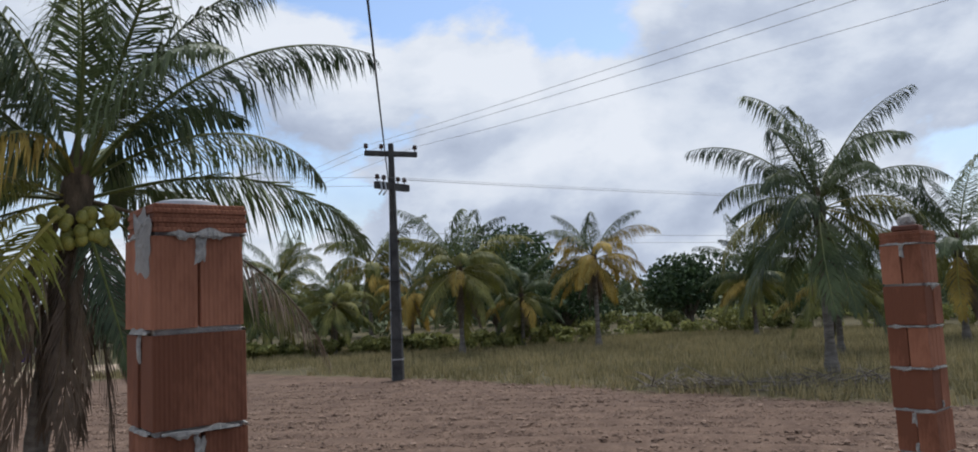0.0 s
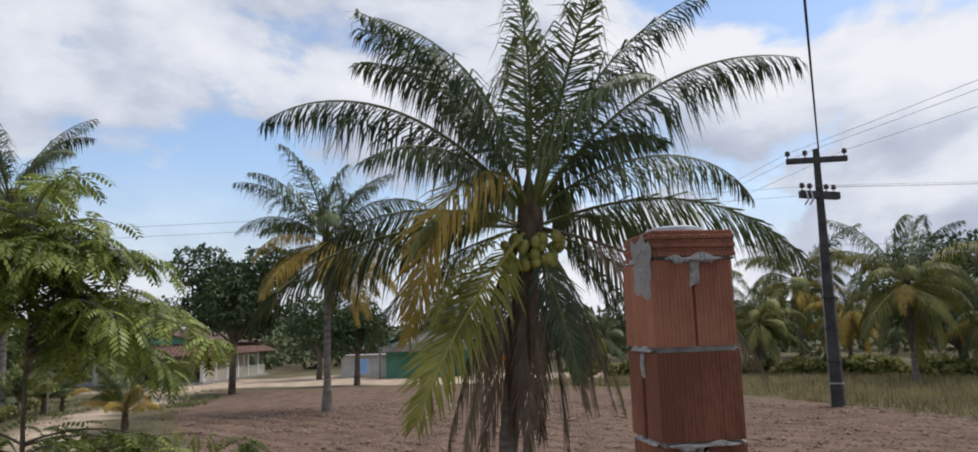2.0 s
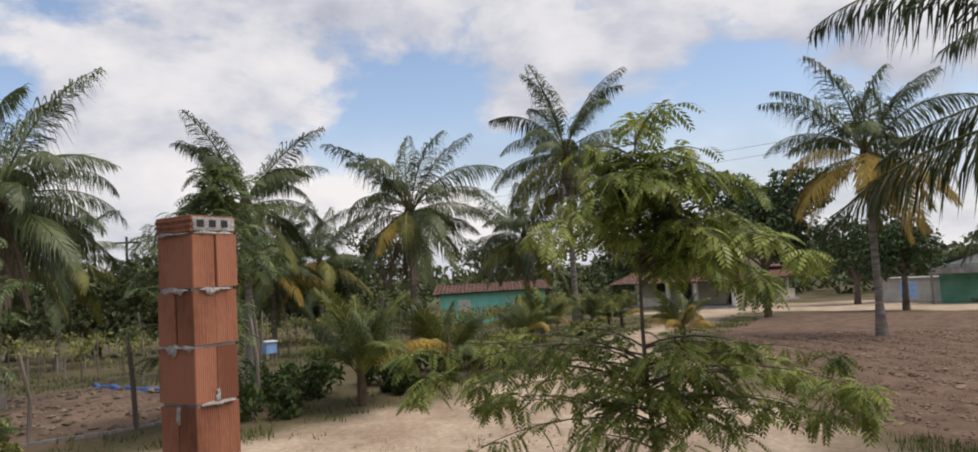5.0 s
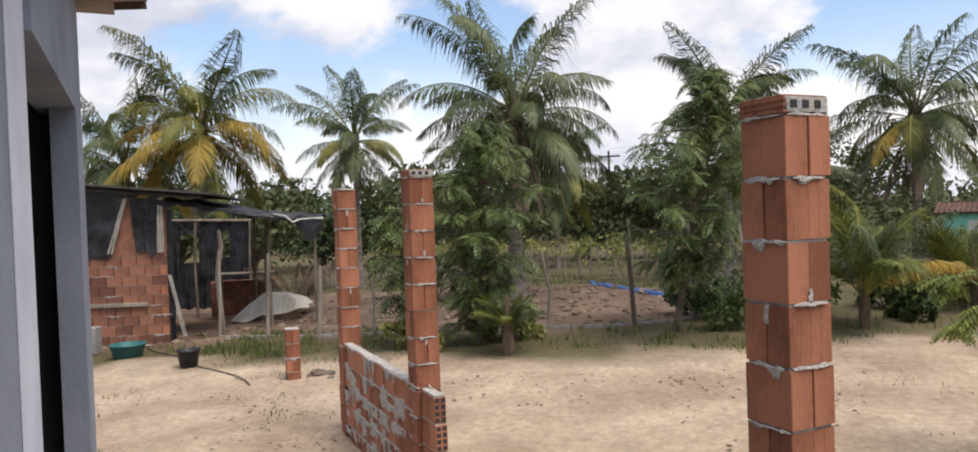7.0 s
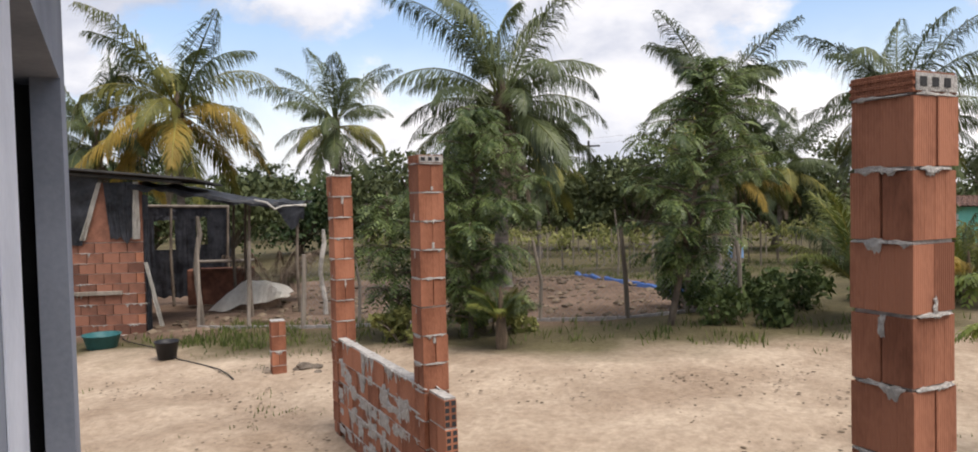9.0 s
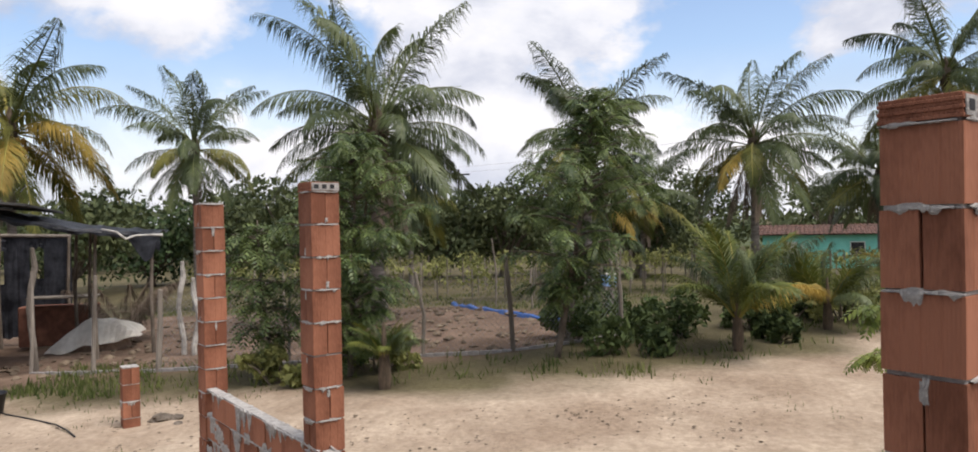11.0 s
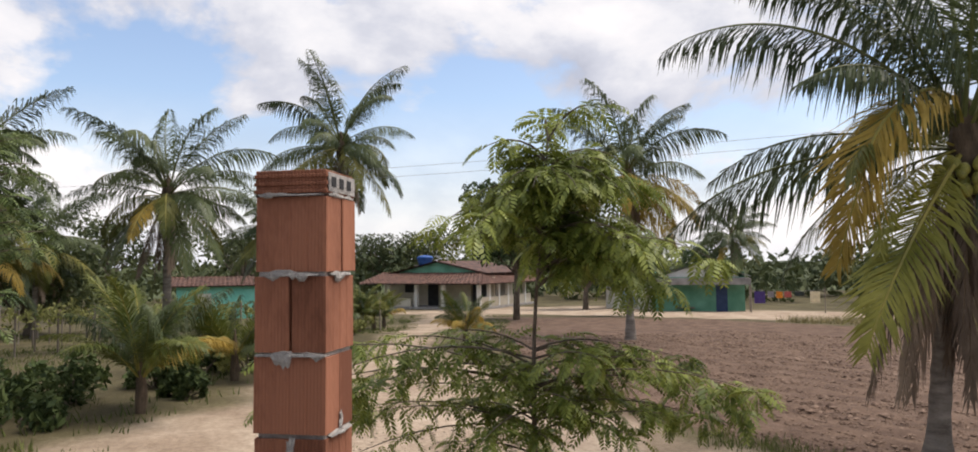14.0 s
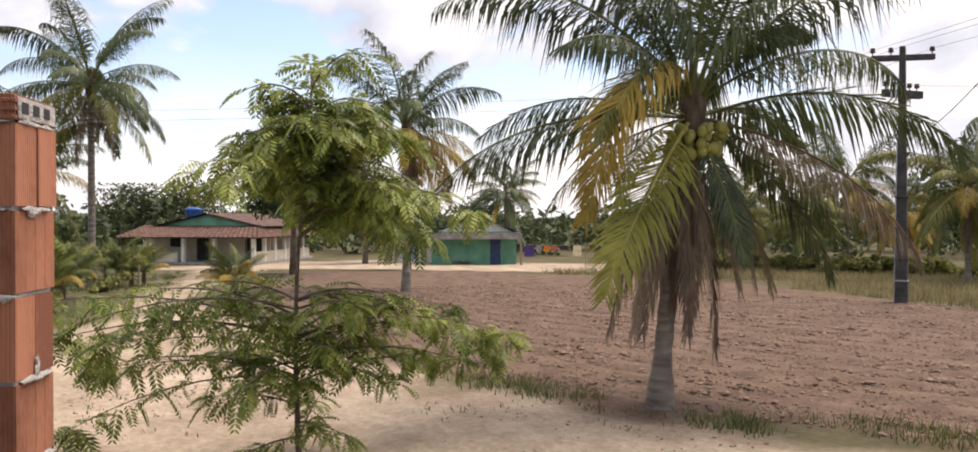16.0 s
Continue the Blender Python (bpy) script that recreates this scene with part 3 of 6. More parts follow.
pa = pillar(0.580, 2.115, 1, label="red hollow clay brick pillar with grey mortar beside the coconut palm", first=1, mortar_gain=0.6)
for sd_, dy, dz, w, h in ((3, -0.035, 2.65, 0.12, 0.12),):
    d = part("cement_daub", daub(sd_, w, h), CONCRETE, pa, "grey cement daubed over the pillar's corner")
    d.matrix_local = pose(-0.0985, dy, dz, 0, 0, -90)
lid = part("metal_lid", lathe([(0.062, 0.0), (0.068, 0.004), (0.066, 0.012), (0.05, 0.017), (0.02, 0.019)], 28), METAL)
lid.matrix_world = HOUSE @ pose(0.675, 2.21, 2.722)
tagged(lid, "round grey metal lid lying on a brick pillar", "lid")
pb = pillar(-2.905, 2.115, 2, label="tall red clay brick pillar with ragged mortar joints", first=0, mortar_gain=1.2)
pd = pillar(-6.46, 2.115, 3, label="red clay brick pillar rising from a low brick wall", first=0)
pc = pillar(-8.69, 2.115, 4, label="red clay brick pillar at the end of a low wall", first=1, cap="")
pe = pillar(4.02, 2.0, 5, label="red clay brick pillar with a broken block on top", first=0)
for ob in (pe,):
    shard = part("broken_block", box(-0.07, 0.07, -0.06, 0.06, 0, 0.03, 0.006), CLAY_OLD)
    shard.matrix_world = HOUSE @ pose(4.12, 2.09, 2.724, 0, 0, 12)
    tagged(shard, "flat piece of broken clay tile on a pillar", "brick")
    lump = bmesh.new()
    bmesh.ops.create_icosphere(lump, subdivisions=2, radius=0.05)
    for v in lump.verts:
        v.co = Vector((v.co.x * 0.8, v.co.y * 0.8, max(0, v.co.z + 0.02) * 0.9)) * (1 + 0.25 * noise.noise(v.co * 30))
    lp = part("mortar_lump", lump, MORTAR)
    lp.matrix_world = HOUSE @ pose(4.12, 2.09, 2.752)
    tagged(lp, "hardened lump of grey mortar on a pillar", "mortar")

WALL_BRICK = block_mesh(0.288, 0.0915, 0.188, grooves=5)
HALF_BRICK = block_mesh(0.14, 0.0915, 0.188, holes=True)
low_wall = empty("low_wall", HOUSE @ pose(0, 2.165, 0))
tagged(low_wall, "unfinished low wall of red clay blocks with smeared mortar", "wall", kind="structure")
rng = random.Random(9)
for c in range(6):
    z = -0.1 + 0.2 * c
    x = -8.48 + (0.15 if c % 2 else 0.0)
    while x < -6.5:
        b = link("brick", WALL_BRICK, None, low_wall)
        b.matrix_local = pose(min(x + 0.144, -6.61), rng.uniform(-0.004, 0.004), z + rng.uniform(-0.002, 0.002), 0, 0, rng.uniform(-0.8, 0.8))
        if rng.random() < 0.8:
            for f in (-1, 1):
                m = part("mortar_smear", smear(rng, rng.uniform(0.2, 0.42), 0.02, rng.choice((0.06, 0.14, 0.24, 0.34)), 0.006), MORTAR, low_wall)
                m.matrix_local = pose(x + 0.144, f * 0.0475, z + 0.194, 0, 0, 0 if f < 0 else 180)
        x += 0.3
    part("mortar_joint", box(-8.49, -6.47, -0.04, 0.04, z + 0.186, z + 0.203), MORTAR, low_wall)
    if c < 5:
        for k in range(7):
            for f in (-1, 1):
                dd = part("cement_daub", daub(c * 17 + k * 3 + f, rng.uniform(0.1, 0.34), rng.uniform(0.06, 0.2), 0.006), MORTAR, low_wall)
                dd.matrix_local = pose(-8.35 + 0.28 * k + rng.uniform(-0.1, 0.1), f * 0.0475, z + rng.uniform(0.08, 0.2), 0, 0, 0 if f < 0 else 180)
    # the stub past the pillar, its open cells shown by quads coloured as shade
    if c < 6:
        b = link("brick", HALF_BRICK, None, low_wall)
        b.matrix_local = pose(-6.185, 0.02, z - 0.012, 0, 0, 0)
        b = link("brick", HALF_BRICK, None, low_wall)
        b.matrix_local = pose(-6.042 + rng.uniform(-0.006, 0.006), 0.02, z - 0.012, 0, 0, rng.uniform(-2, 2))
        part("mortar_joint", box(-6.25, -5.98, -0.02, 0.06, z + 0.174, z + 0.190), MORTAR, low_wall)

stub = empty("brick_stub", on_ground(-10.36, -6.0, 38))
tagged(stub, "short stub of red clay brick pillar standing in the sand", "pillar")
for c in range(4):
    for s in (-1, 1):
        b = link("brick", BRICK, None, stub)
        b.matrix_local = pose(0, s * 0.0485, -0.1 + 0.2 * c, 0, 0, 0) if c % 2 else pose(s * 0.0485, 0, -0.1 + 0.2 * c, 0, 0, 90)
    part("mortar_joint", box(-0.092, 0.092, -0.092, 0.092, 0.086 + 0.2 * c, 0.102 + 0.2 * c, 0.003), MORTAR, stub)
for f in range(4):
    m = part("mortar_smear", smear(rng, 0.19, 0.02, 0.12, 0.006), MORTAR, stub)
    m.matrix_local = Matrix.Rotation(math.pi / 2 * f, 4, "Z") @ pose(0, -0.0975, 0.29)


# ---- palms ----
def frond_mesh(name, e0, bend, seed, leaf, rib, droop, gaps=0.0, lw=0.0048, pairs=108, leaflet=0.26, power=1.6):
    """A palm frond of length 1 along x: a bowed stalk with two ranks of hanging leaflets."""
    rng = random.Random(seed)
    pts, ang, p = [], [], Vector((0, 0, 0))
    steps = 24
    for i in range(steps + 1):
        s = i / steps
        a = max(radians(-88), radians(e0) - radians(bend) * s ** power)
        pts.append(p.copy())
        ang.append(a)
        p = p + Vector((math.cos(a), 0.02 * math.sin(s * 3 + seed), math.sin(a))) / steps
    verts, faces, mats = [], [], []
    for i in range(steps + 1):
        s = i / steps
        w = 0.0095 * (1 - s) ** 0.8 + 0.0014
        a = ang[i]
        nrm = Vector((-math.sin(a), 0, math.cos(a)))
        verts += [pts[i] + Vector((0, w, 0)), pts[i] + nrm * w * 0.8, pts[i] - Vector((0, w, 0)), pts[i] - nrm * w * 0.5]
        if i:
            for q in range(4):
                b0, b1 = 4 * (i - 1), 4 * i
                faces.append((b0 + q, b0 + (q + 1) % 4, b1 + (q + 1) % 4, b1 + q))
                mats.append(1)
    for k in range(pairs):
        s = 0.17 + 0.825 * (k + 0.5) / pairs
        f = s * steps
        i = min(int(f), steps - 1)
        q = pts[i].lerp(pts[i + 1], f - i)
        a = ang[i]
        tan, nrm = Vector((math.cos(a), 0, math.sin(a))), Vector((-math.sin(a), 0, math.cos(a)))
        prof = min(1.0, 0.35 + (s - 0.15) * 4) * (1.0 if s < 0.5 else 1 - 0.72 * ((s - 0.5) / 0.5) ** 1.3)
        for side in (-1, 1):
            if rng.random() < gaps:
                continue
            ln = leaflet * prof * rng.uniform(0.68, 1.2)
            fw = radians(24 + 30 * s + 16 * max(0.0, math.sin(a)) + rng.uniform(-8, 8))
            d = (Vector((0, side, 0)) * math.cos(fw) + tan * math.sin(fw) + nrm * rng.uniform(-0.05, 0.28)).normalized()
            dr = droop * rng.uniform(0.5, 1.5) * (0.55 + 0.5 * abs(math.cos(a)))
            d1 = (d + Vector((0, 0, -dr * 0.45))).normalized()
            d2 = (d + Vector((0, 0, -dr * 1.5))).normalized()
            m1, m2 = q + d1 * ln * 0.5, q + d1 * ln * 0.5 + d2 * ln * 0.5
            wv = tan.cross(d).cross(d).normalized() * lw * rng.uniform(0.85, 1.15)
            v0 = len(verts)
            verts += [q - wv * 0.5, q + wv * 0.5, m1 + wv, m1 - wv, m2]
            faces += [(v0, v0 + 1, v0 + 2, v0 + 3), (v0 + 3, v0 + 2, v0 + 4)]
            mats += [0, 0]
    me = bpy.data.meshes.new(name)
    me.from_pydata([tuple(v) for v in verts], [], faces)
    me.materials.append(leaf)
    me.materials.append(rib)
    me.polygons.foreach_set("material_index", mats)
    return me


FRONDS = {}


def frond(kind, e0, which=0):
    """A shared frond, by colour and by the tilt at which it leaves the crown."""
    e = min((84, 68, 52, 36, 20, 4, -16, -38, -60, -80), key=lambda v: abs(v - e0))
    key = (kind, e, which % 2)
    if key not in FRONDS:
        leaf, rib, droop, gaps = {"green": (FROND, RIB_G, 1.7, 0.05), "olive": (FROND_OLIVE, RIB_Y, 1.7, 0.05), "gold": (FROND_GOLD, RIB_Y, 1.5, 0.1), "arch": (FROND_GOLD, RIB_Y, 0.8, 0.06), "lime": (FROND_LIME, RIB_Y, 1.4, 0.04), "young": (FROND_YOUNG, RIB_Y, 0.55, 0.05), "dead": (FROND_DEAD, RIB_B, 3.0, 0.3)}[kind]
        if e < 0 and kind != "dead":
            droop, gaps = droop * (0.3 if kind == "lime" else 0.75), 0.1
        bend = {84: 54, 68: 66, 52: 84, 36: 92, 20: 86, 4: 74, -16: 58, -38: 42, -60: 24, -80: 8}[e] * (1.0, 0.82)[which % 2] * (1.35 if kind in ("gold", "olive") and e > 0 else 1.0)
        if kind == "arch":
            bend = 230
        FRONDS[key] = frond_mesh("frond", e, bend, len(FRONDS) + 11, leaf, rib, droop, gaps, power=0.8 if kind == "arch" else 1.6)
    return FRONDS[key]


NUT_MESH = {}


def nut(mat, s=1.0):
    if mat.name not in NUT_MESH:
        bm = bmesh.new()
        bmesh.ops.create_uvsphere(bm, u_segments=10, v_segments=8, radius=1)
        for v in bm.verts:
            v.co.z *= 1.25
            v.co.xy *= 1 + 0.06 * math.cos(3 * math.atan2(v.co.y, v.co.x))
        me = bpy.data.meshes.new("coconut")
        bm.to_mesh(me)
        bm.free()
        me.polygons.foreach_set("use_smooth", [True] * len(me.polygons))
        me.materials.append(mat)
        NUT_MESH[mat.name] = me
    return NUT_MESH[mat.name]


def palm(x, y, heart, length, seed, label, lean=(0, 0), count=30, olive=0.2, gold=0.03, dead=0.12, girth=0.14, nuts=0, nut_mat=None, given=None, nut_az=(0, 360), up=82, group="coconut palms", name="coconut_palm"):
    """A coconut palm: ringed bowed trunk, fibre at the heart, fronds all round, nuts below them. heart is its height in the world."""
    rng = random.Random(seed)
    m = on_ground(x, y)
    tree = empty(name, m)
    tagged(tree, label, "palm tree", group=group)
    h = heart - m.translation.z
    pts, rad = [], []
    rings = max(8, int(h * 7))
    for i in range(rings + 1):
        s = i / rings
        pts.append((lean[0] * s ** 1.5, lean[1] * s ** 1.5, -0.15 + (h + 0.15) * s))
        rad.append(girth * (1.15 - 0.52 * min(1, s * 5) if s < 0.2 else 0.63 - 0.12 * s) * 1.35 * (1.05 if i % 2 else 0.96))
    part("trunk", tube(pts, rad, 12), TRUNK, tree, smooth=True)
    top = Vector((lean[0], lean[1], h))
    k = girth * 0.95
    fib = lathe([(k * 0.75, -0.5), (k * 1.15, -0.25), (k * 1.35, 0.0), (k * 1.15, 0.22), (k * 0.6, 0.5), (k * 0.2, 0.75)], 12)
    for v in fib.verts:
        v.co += 0.25 * k * Vector((noise.noise(v.co * 9), noise.noise(v.co * 9 + Vector((7, 0, 0))), noise.noise(v.co * 9 + Vector((0, 5, 0)))))
        v.co += top
    part("fibre_heart", fib, FIBRE, tree)
    leaves = list(given or ())
    if not given:
        a = rng.uniform(0, 360)
        nd = int(count * dead)
        for i in range(count):
            s = i / max(1, count - 1)
            e = up - 4 - (up + 40) * s ** 0.95 + rng.uniform(-9, 9)
            kind = "green"
            if s > (0.45 if olive < 0.8 else 0.12) and rng.random() < olive * 1.6:
                kind = "olive"
            if s > (0.5 if gold < 0.8 else 0.15) and rng.random() < gold * 1.6:
                kind = "gold"
            leaves.append((a, e, kind, rng.uniform(0.85, 1.08)))
            a += 137.5 + rng.uniform(-16, 16)
        for i in range(nd):
            leaves.append((rng.uniform(0, 360), rng.uniform(-85, -55), "dead", rng.uniform(0.6, 0.9)))
    for i, (az, e, kind, ln) in enumerate(leaves):
        f = link("frond", frond(kind, e, i), None, tree)
        if given and kind == "dead" and e < -50:
            ln *= rng.uniform(0.55, 1.1)
        q = length * ln * (1.2 if e > 45 and not given else 1.0)
        f.matrix_local = Matrix.Translation(top + Vector((math.cos(radians(az)), math.sin(radians(az)), 0)) * k * 0.5 + Vector((0, 0, 0.25 if e > 30 else 0.05))) @ pose(0, 0, 0, rng.uniform(-32, 32) * (1.0 if e > 0 else 0.42), 0, az) @ Matrix.Diagonal((q * (0.9 if kind == "dead" and e < -50 else 1.0), q * (0.7 if kind == "dead" and e < -50 else 1.0), q, 1))
    for i in range(nuts):
        az = radians(rng.uniform(*nut_az))
        r = k * rng.uniform(1.7, 3.1)
        s = rng.uniform(0.05, 0.07)
        c = link("coconut", nut(nut_mat or NUT), None, tree)
        c.matrix_local = Matrix.Translation(top + Vector((r * math.cos(az), r * math.sin(az), -0.1 - rng.uniform(0, 0.38)))) @ pose(0, 0, 0, rng.uniform(-25, 25), rng.uniform(-25, 25), 0) @ Matrix.Diagonal((s, s, s, 1))
    return tree


# the near palm over the field, frond by frond: azimuth, tilt, colour, length
NEAR = [(206, 52, "green", 1.14), (204, 20, "green", 0.88), (196, 68, "green", 1.08), (222, 68, "green", 0.95),
        (28, 20, "green", 1.05), (24, 52, "green", 1.12), (40, 36, "green", 0.95), (12, 68, "green", 1.0), (120, 84, "green", 1.0), (300, 84, "green", 0.92), (180, 84, "green", 1.0), (275, 80, "green", 0.85),
        (110, 40, "green", 0.9), (75, 20, "green", 0.85), (140, 36, "green", 0.95), (60, -14, "green", 0.85),
        (256, 68, "arch", 0.98), (276, -38, "lime", 0.88), (252, -16, "lime", 0.62), (250, 20, "olive", 0.6), (310, -60, "green", 0.6), (212, 4, "green", 1.1), (235, 68, "green", 0.95), (250, 36, "green", 0.75), (330, 52, "green", 0.85), (60, 52, "green", 0.95), (214, -16, "green", 0.75),
        (200, -60, "green", 0.7), (36, -38, "green", 0.8), (25, -60, "olive", 0.75), (22, -16, "dead", 1.0),
        (226, -64, "dead", 0.85), (280, -80, "dead", 0.85), (320, -80, "dead", 0.85), (240, -78, "dead", 0.85), (205, -72, "dead", 0.9), (0, -74, "dead", 0.9),
        (40, -80, "dead", 0.9), (100, -80, "dead", 0.8), (270, -78, "dead", 0.9), (215, -80, "dead", 0.85), (262, -84, "dead", 0.9), (300, -72, "dead", 0.8), (230, -82, "dead", 0.95), (335, -82, "dead", 0.9), (25, -62, "dead", 0.95), (210, -62, "dead", 0.9), (250, -58, "dead", 0.8), (350, -60, "dead", 0.85), (190, -66, "dead", 0.8)]
palm(-5.1, 8.0, 3.66, 3.3, 21, "coconut palm heavy with green nuts and a skirt of dead fronds", lean=(0.3, 0.35), girth=0.14, nuts=44, nut_az=(205, 375), given=NEAR)

palm(-17.9, 18.1, 5.3, 3.1, 22, "coconut palm with yellowing lower fronds at the field edge", gold=0.6, olive=0.4, nuts=6, nut_mat=NUT_GOLD, girth=0.14)
palm(-27.0, 6.2, 4.8, 3.2, 123, "coconut palm with drooping fronds behind the young palms", dead=0.25, girth=0.17)
palm(-29.6, 13.8, 7.4, 3.6, 24, "tall coconut palm with a pale trunk beside the house", nuts=6, girth=0.16, dead=0.1, up=78)
palm(-19.8, -5.0, 4.7, 3.1, 25, count=38, gold=0.0, olive=0.1, label="large coconut palm above the hen run fence", girth=0.22, dead=0.2, lean=(0, 0.1))
palm(-24.4, 0.5, 4.9, 2.7, 26, "coconut palm rising behind a leafy tree", girth=0.14)
palm(-26.5, -12.6, 5.1, 2.6, 27, "coconut palm with upright fronds behind the shed", girth=0.14)
palm(-21.2, -15.3, 5.15, 3.3, 28, "golden-green coconut palm with ripe nuts behind the shed", olive=0.9, gold=0.35, nuts=14, nut_mat=NUT_GOLD, girth=0.15)
palm(9.0, 22.6, 4.5, 3.7, 29, olive=0.2, gold=0.0, label= "coconut palm with long arching fronds in the grass", dead=0.2, girth=0.17)
palm(4.3, 39.5, 4.0, 3.1, 31, "coconut palm with yellow fronds in the grass", olive=0.3, gold=0.9, dead=0.3, girth=0.15)
palm(-2.66, 38.5, 3.7, 3.6, 32, "coconut palm with olive drooping fronds in the grass", olive=0.9, gold=0.15, dead=0.15, girth=0.15)
palm(-9.0, 48.0, 4.5, 3.9, 33, olive=0.8, label="coconut palm with a pale trunk behind the street pole", gold=0.12, dead=0.15, girth=0.17)
palm(-10.0, 42.5, 2.2, 2.7, 34, "low coconut palm among the bushes", olive=0.9, girth=0.13)
palm(-14.3, 44.5, 2.2, 3.0, 35, "low coconut palm with upright olive fronds", olive=0.9, girth=0.13)
palm(-17.8, 58.0, 4.2, 3.6, 36, olive=0.8, label="coconut palm in the far grove", girth=0.15)
palm(20.0, 34.5, 3.6, 4.0, 37, olive=0.7, label= "coconut palm with spreading fronds far across the grass", girth=0.16, dead=0.2)
palm(14.5, 46.0, 2.8, 3.4, 38, olive=0.6, label= "green coconut palm before a dark tree", girth=0.15)
palm(-34.5, 13.6, 4.1, 3.3, 39, "coconut palm leaning by the tall one", girth=0.14, dead=0.2)
palm(-41.0, 4.5, 3.6, 3.3, 40, "coconut palm in the garden beyond the fence", girth=0.14)
palm(-33.0, 47.5, 4.4, 3.3, 41, "dark coconut palm behind the kiosk", girth=0.14)
palm(-37.0, -7.0, 4.0, 3.3, 42, "coconut palm beyond the hen run", girth=0.14)
palm(-21.5, -18.5, 4.2, 3.0, 43, "coconut palm behind the black-sheeted shed", girth=0.14)
palm(12.5, 30.0, 2.5, 2.8, 44, "coconut palm with hanging olive fronds in the grass", olive=0.5, girth=0.15)
palm(-6.0, 45.0, 2.5, 2.6, 45, "young palm with orange-brown fronds among bushes", olive=0.3, gold=0.8, girth=0.13)
palm(-30.0, 1.5, 3.0, 2.6, 46, "small coconut palm in the garden", girth=0.12)
palm(-20.5, 55.0, 2.6, 3.3, 47, "coconut palm in the far grove", olive=0.4, girth=0.14)
palm(0.5, 43.0, 2.2, 2.8, 48, "low coconut palm in the shade of a dark tree", girth=0.13)
palm(-18.0, 40.0, 1.6, 2.4, 49, "low bushy palm far over the tilled field", girth=0.12)


def young_palm(x, y, length, seed, label, gold=0.08, trunk=0.18):
    rng = random.Random(seed)
    given = []
    a = rng.uniform(0, 360)
    for i in range(19):
        s = i / 18
        e = 86 - 44 * s + rng.uniform(-6, 6)
        given.append((a, e, "gold" if s > 0.6 and rng.random() < gold * 2 else rng.choice(("young", "young", "green")), rng.uniform(0.8, 1.1) * (1 - 0.15 * s)))
        a += 137.5
    z = float(height(np.float64(x), np.float64(y)))
    return palm(x, y, z + trunk, length, seed, label, given=given, girth=0.07, group="young palms along the track", name="young_palm")


young_palm(-13.7, 2.05, 1.8, 61, "young coconut palm with a yellow lower frond by the track", 0.06, 0.25)
young_palm(-15.7, 4.2, 1.5, 62, "young coconut palm at the edge of the sandy track", 0.06, 0.2)
young_palm(-19.0, 7.2, 1.3, 63, "young yellow-green coconut palm by the track")
young_palm(-22.0, 9.0, 1.5, 64, "young yellow-green coconut palm by the track")
young_palm(-26.5, 12.9, 1.6, 65, "young yellow-green coconut palm by the track")
young_palm(-29.0, 15.0, 1.5, 66, "young yellow-green coconut palm by the track")
young_palm(-31.5, 17.0, 1.6, 67, "young yellow-green coconut palm by the track")
young_palm(-17.6, 11.1, 1.3, 68, "young palm with upright yellow fronds beside the track", 0.5)
young_palm(-11.75, -3.2, 0.7, 70, "small dark young palm at the fence foot", 0.0, 0.15)


# ---- leafy trees ----
def leaf_fans(rng, centres, outs, sizes, pairs, width=0.19, hang=0.75):
    """Feathered leaves, each a row of paired leaflets along a drooping stalk: points and faces."""
    verts, faces = [], []
    for c, o, sz in zip(centres, outs, sizes):
        d = Vector(o).normalized()
        side = d.cross(Vector((0, 0, 1)))
        side = side.normalized() if side.length > 1e-3 else Vector((1, 0, 0))
        roll = rng.uniform(-0.6, 0.6)
        p = Vector(c)
        step = sz / pairs
        for k in range(pairs):
            s = (k + 0.5) / pairs
            d = (d + Vector((0, 0, -hang / pairs * 1.8))).normalized()
            p = p + d * step
            up = side.cross(d)
            sd = (side * math.cos(roll) + up * math.sin(roll))
            ln = sz * 0.235 * (0.6 + 0.8 * math.sin(math.pi * min(1, s * 0.85 + 0.12)))
            for q in (-1, 1):
                dd = (sd * q * 0.85 + d * 0.55 + Vector((0, 0, -0.38))).normalized()
                w = d.cross(dd).cross(dd).normalized() * ln * width
                v = len(verts)
                verts += [p, p + dd * ln * 0.4 + w, p + dd * ln, p + dd * ln * 0.4 - w]
                faces.append((v, v + 1, v + 2, v + 3))
    return verts, faces


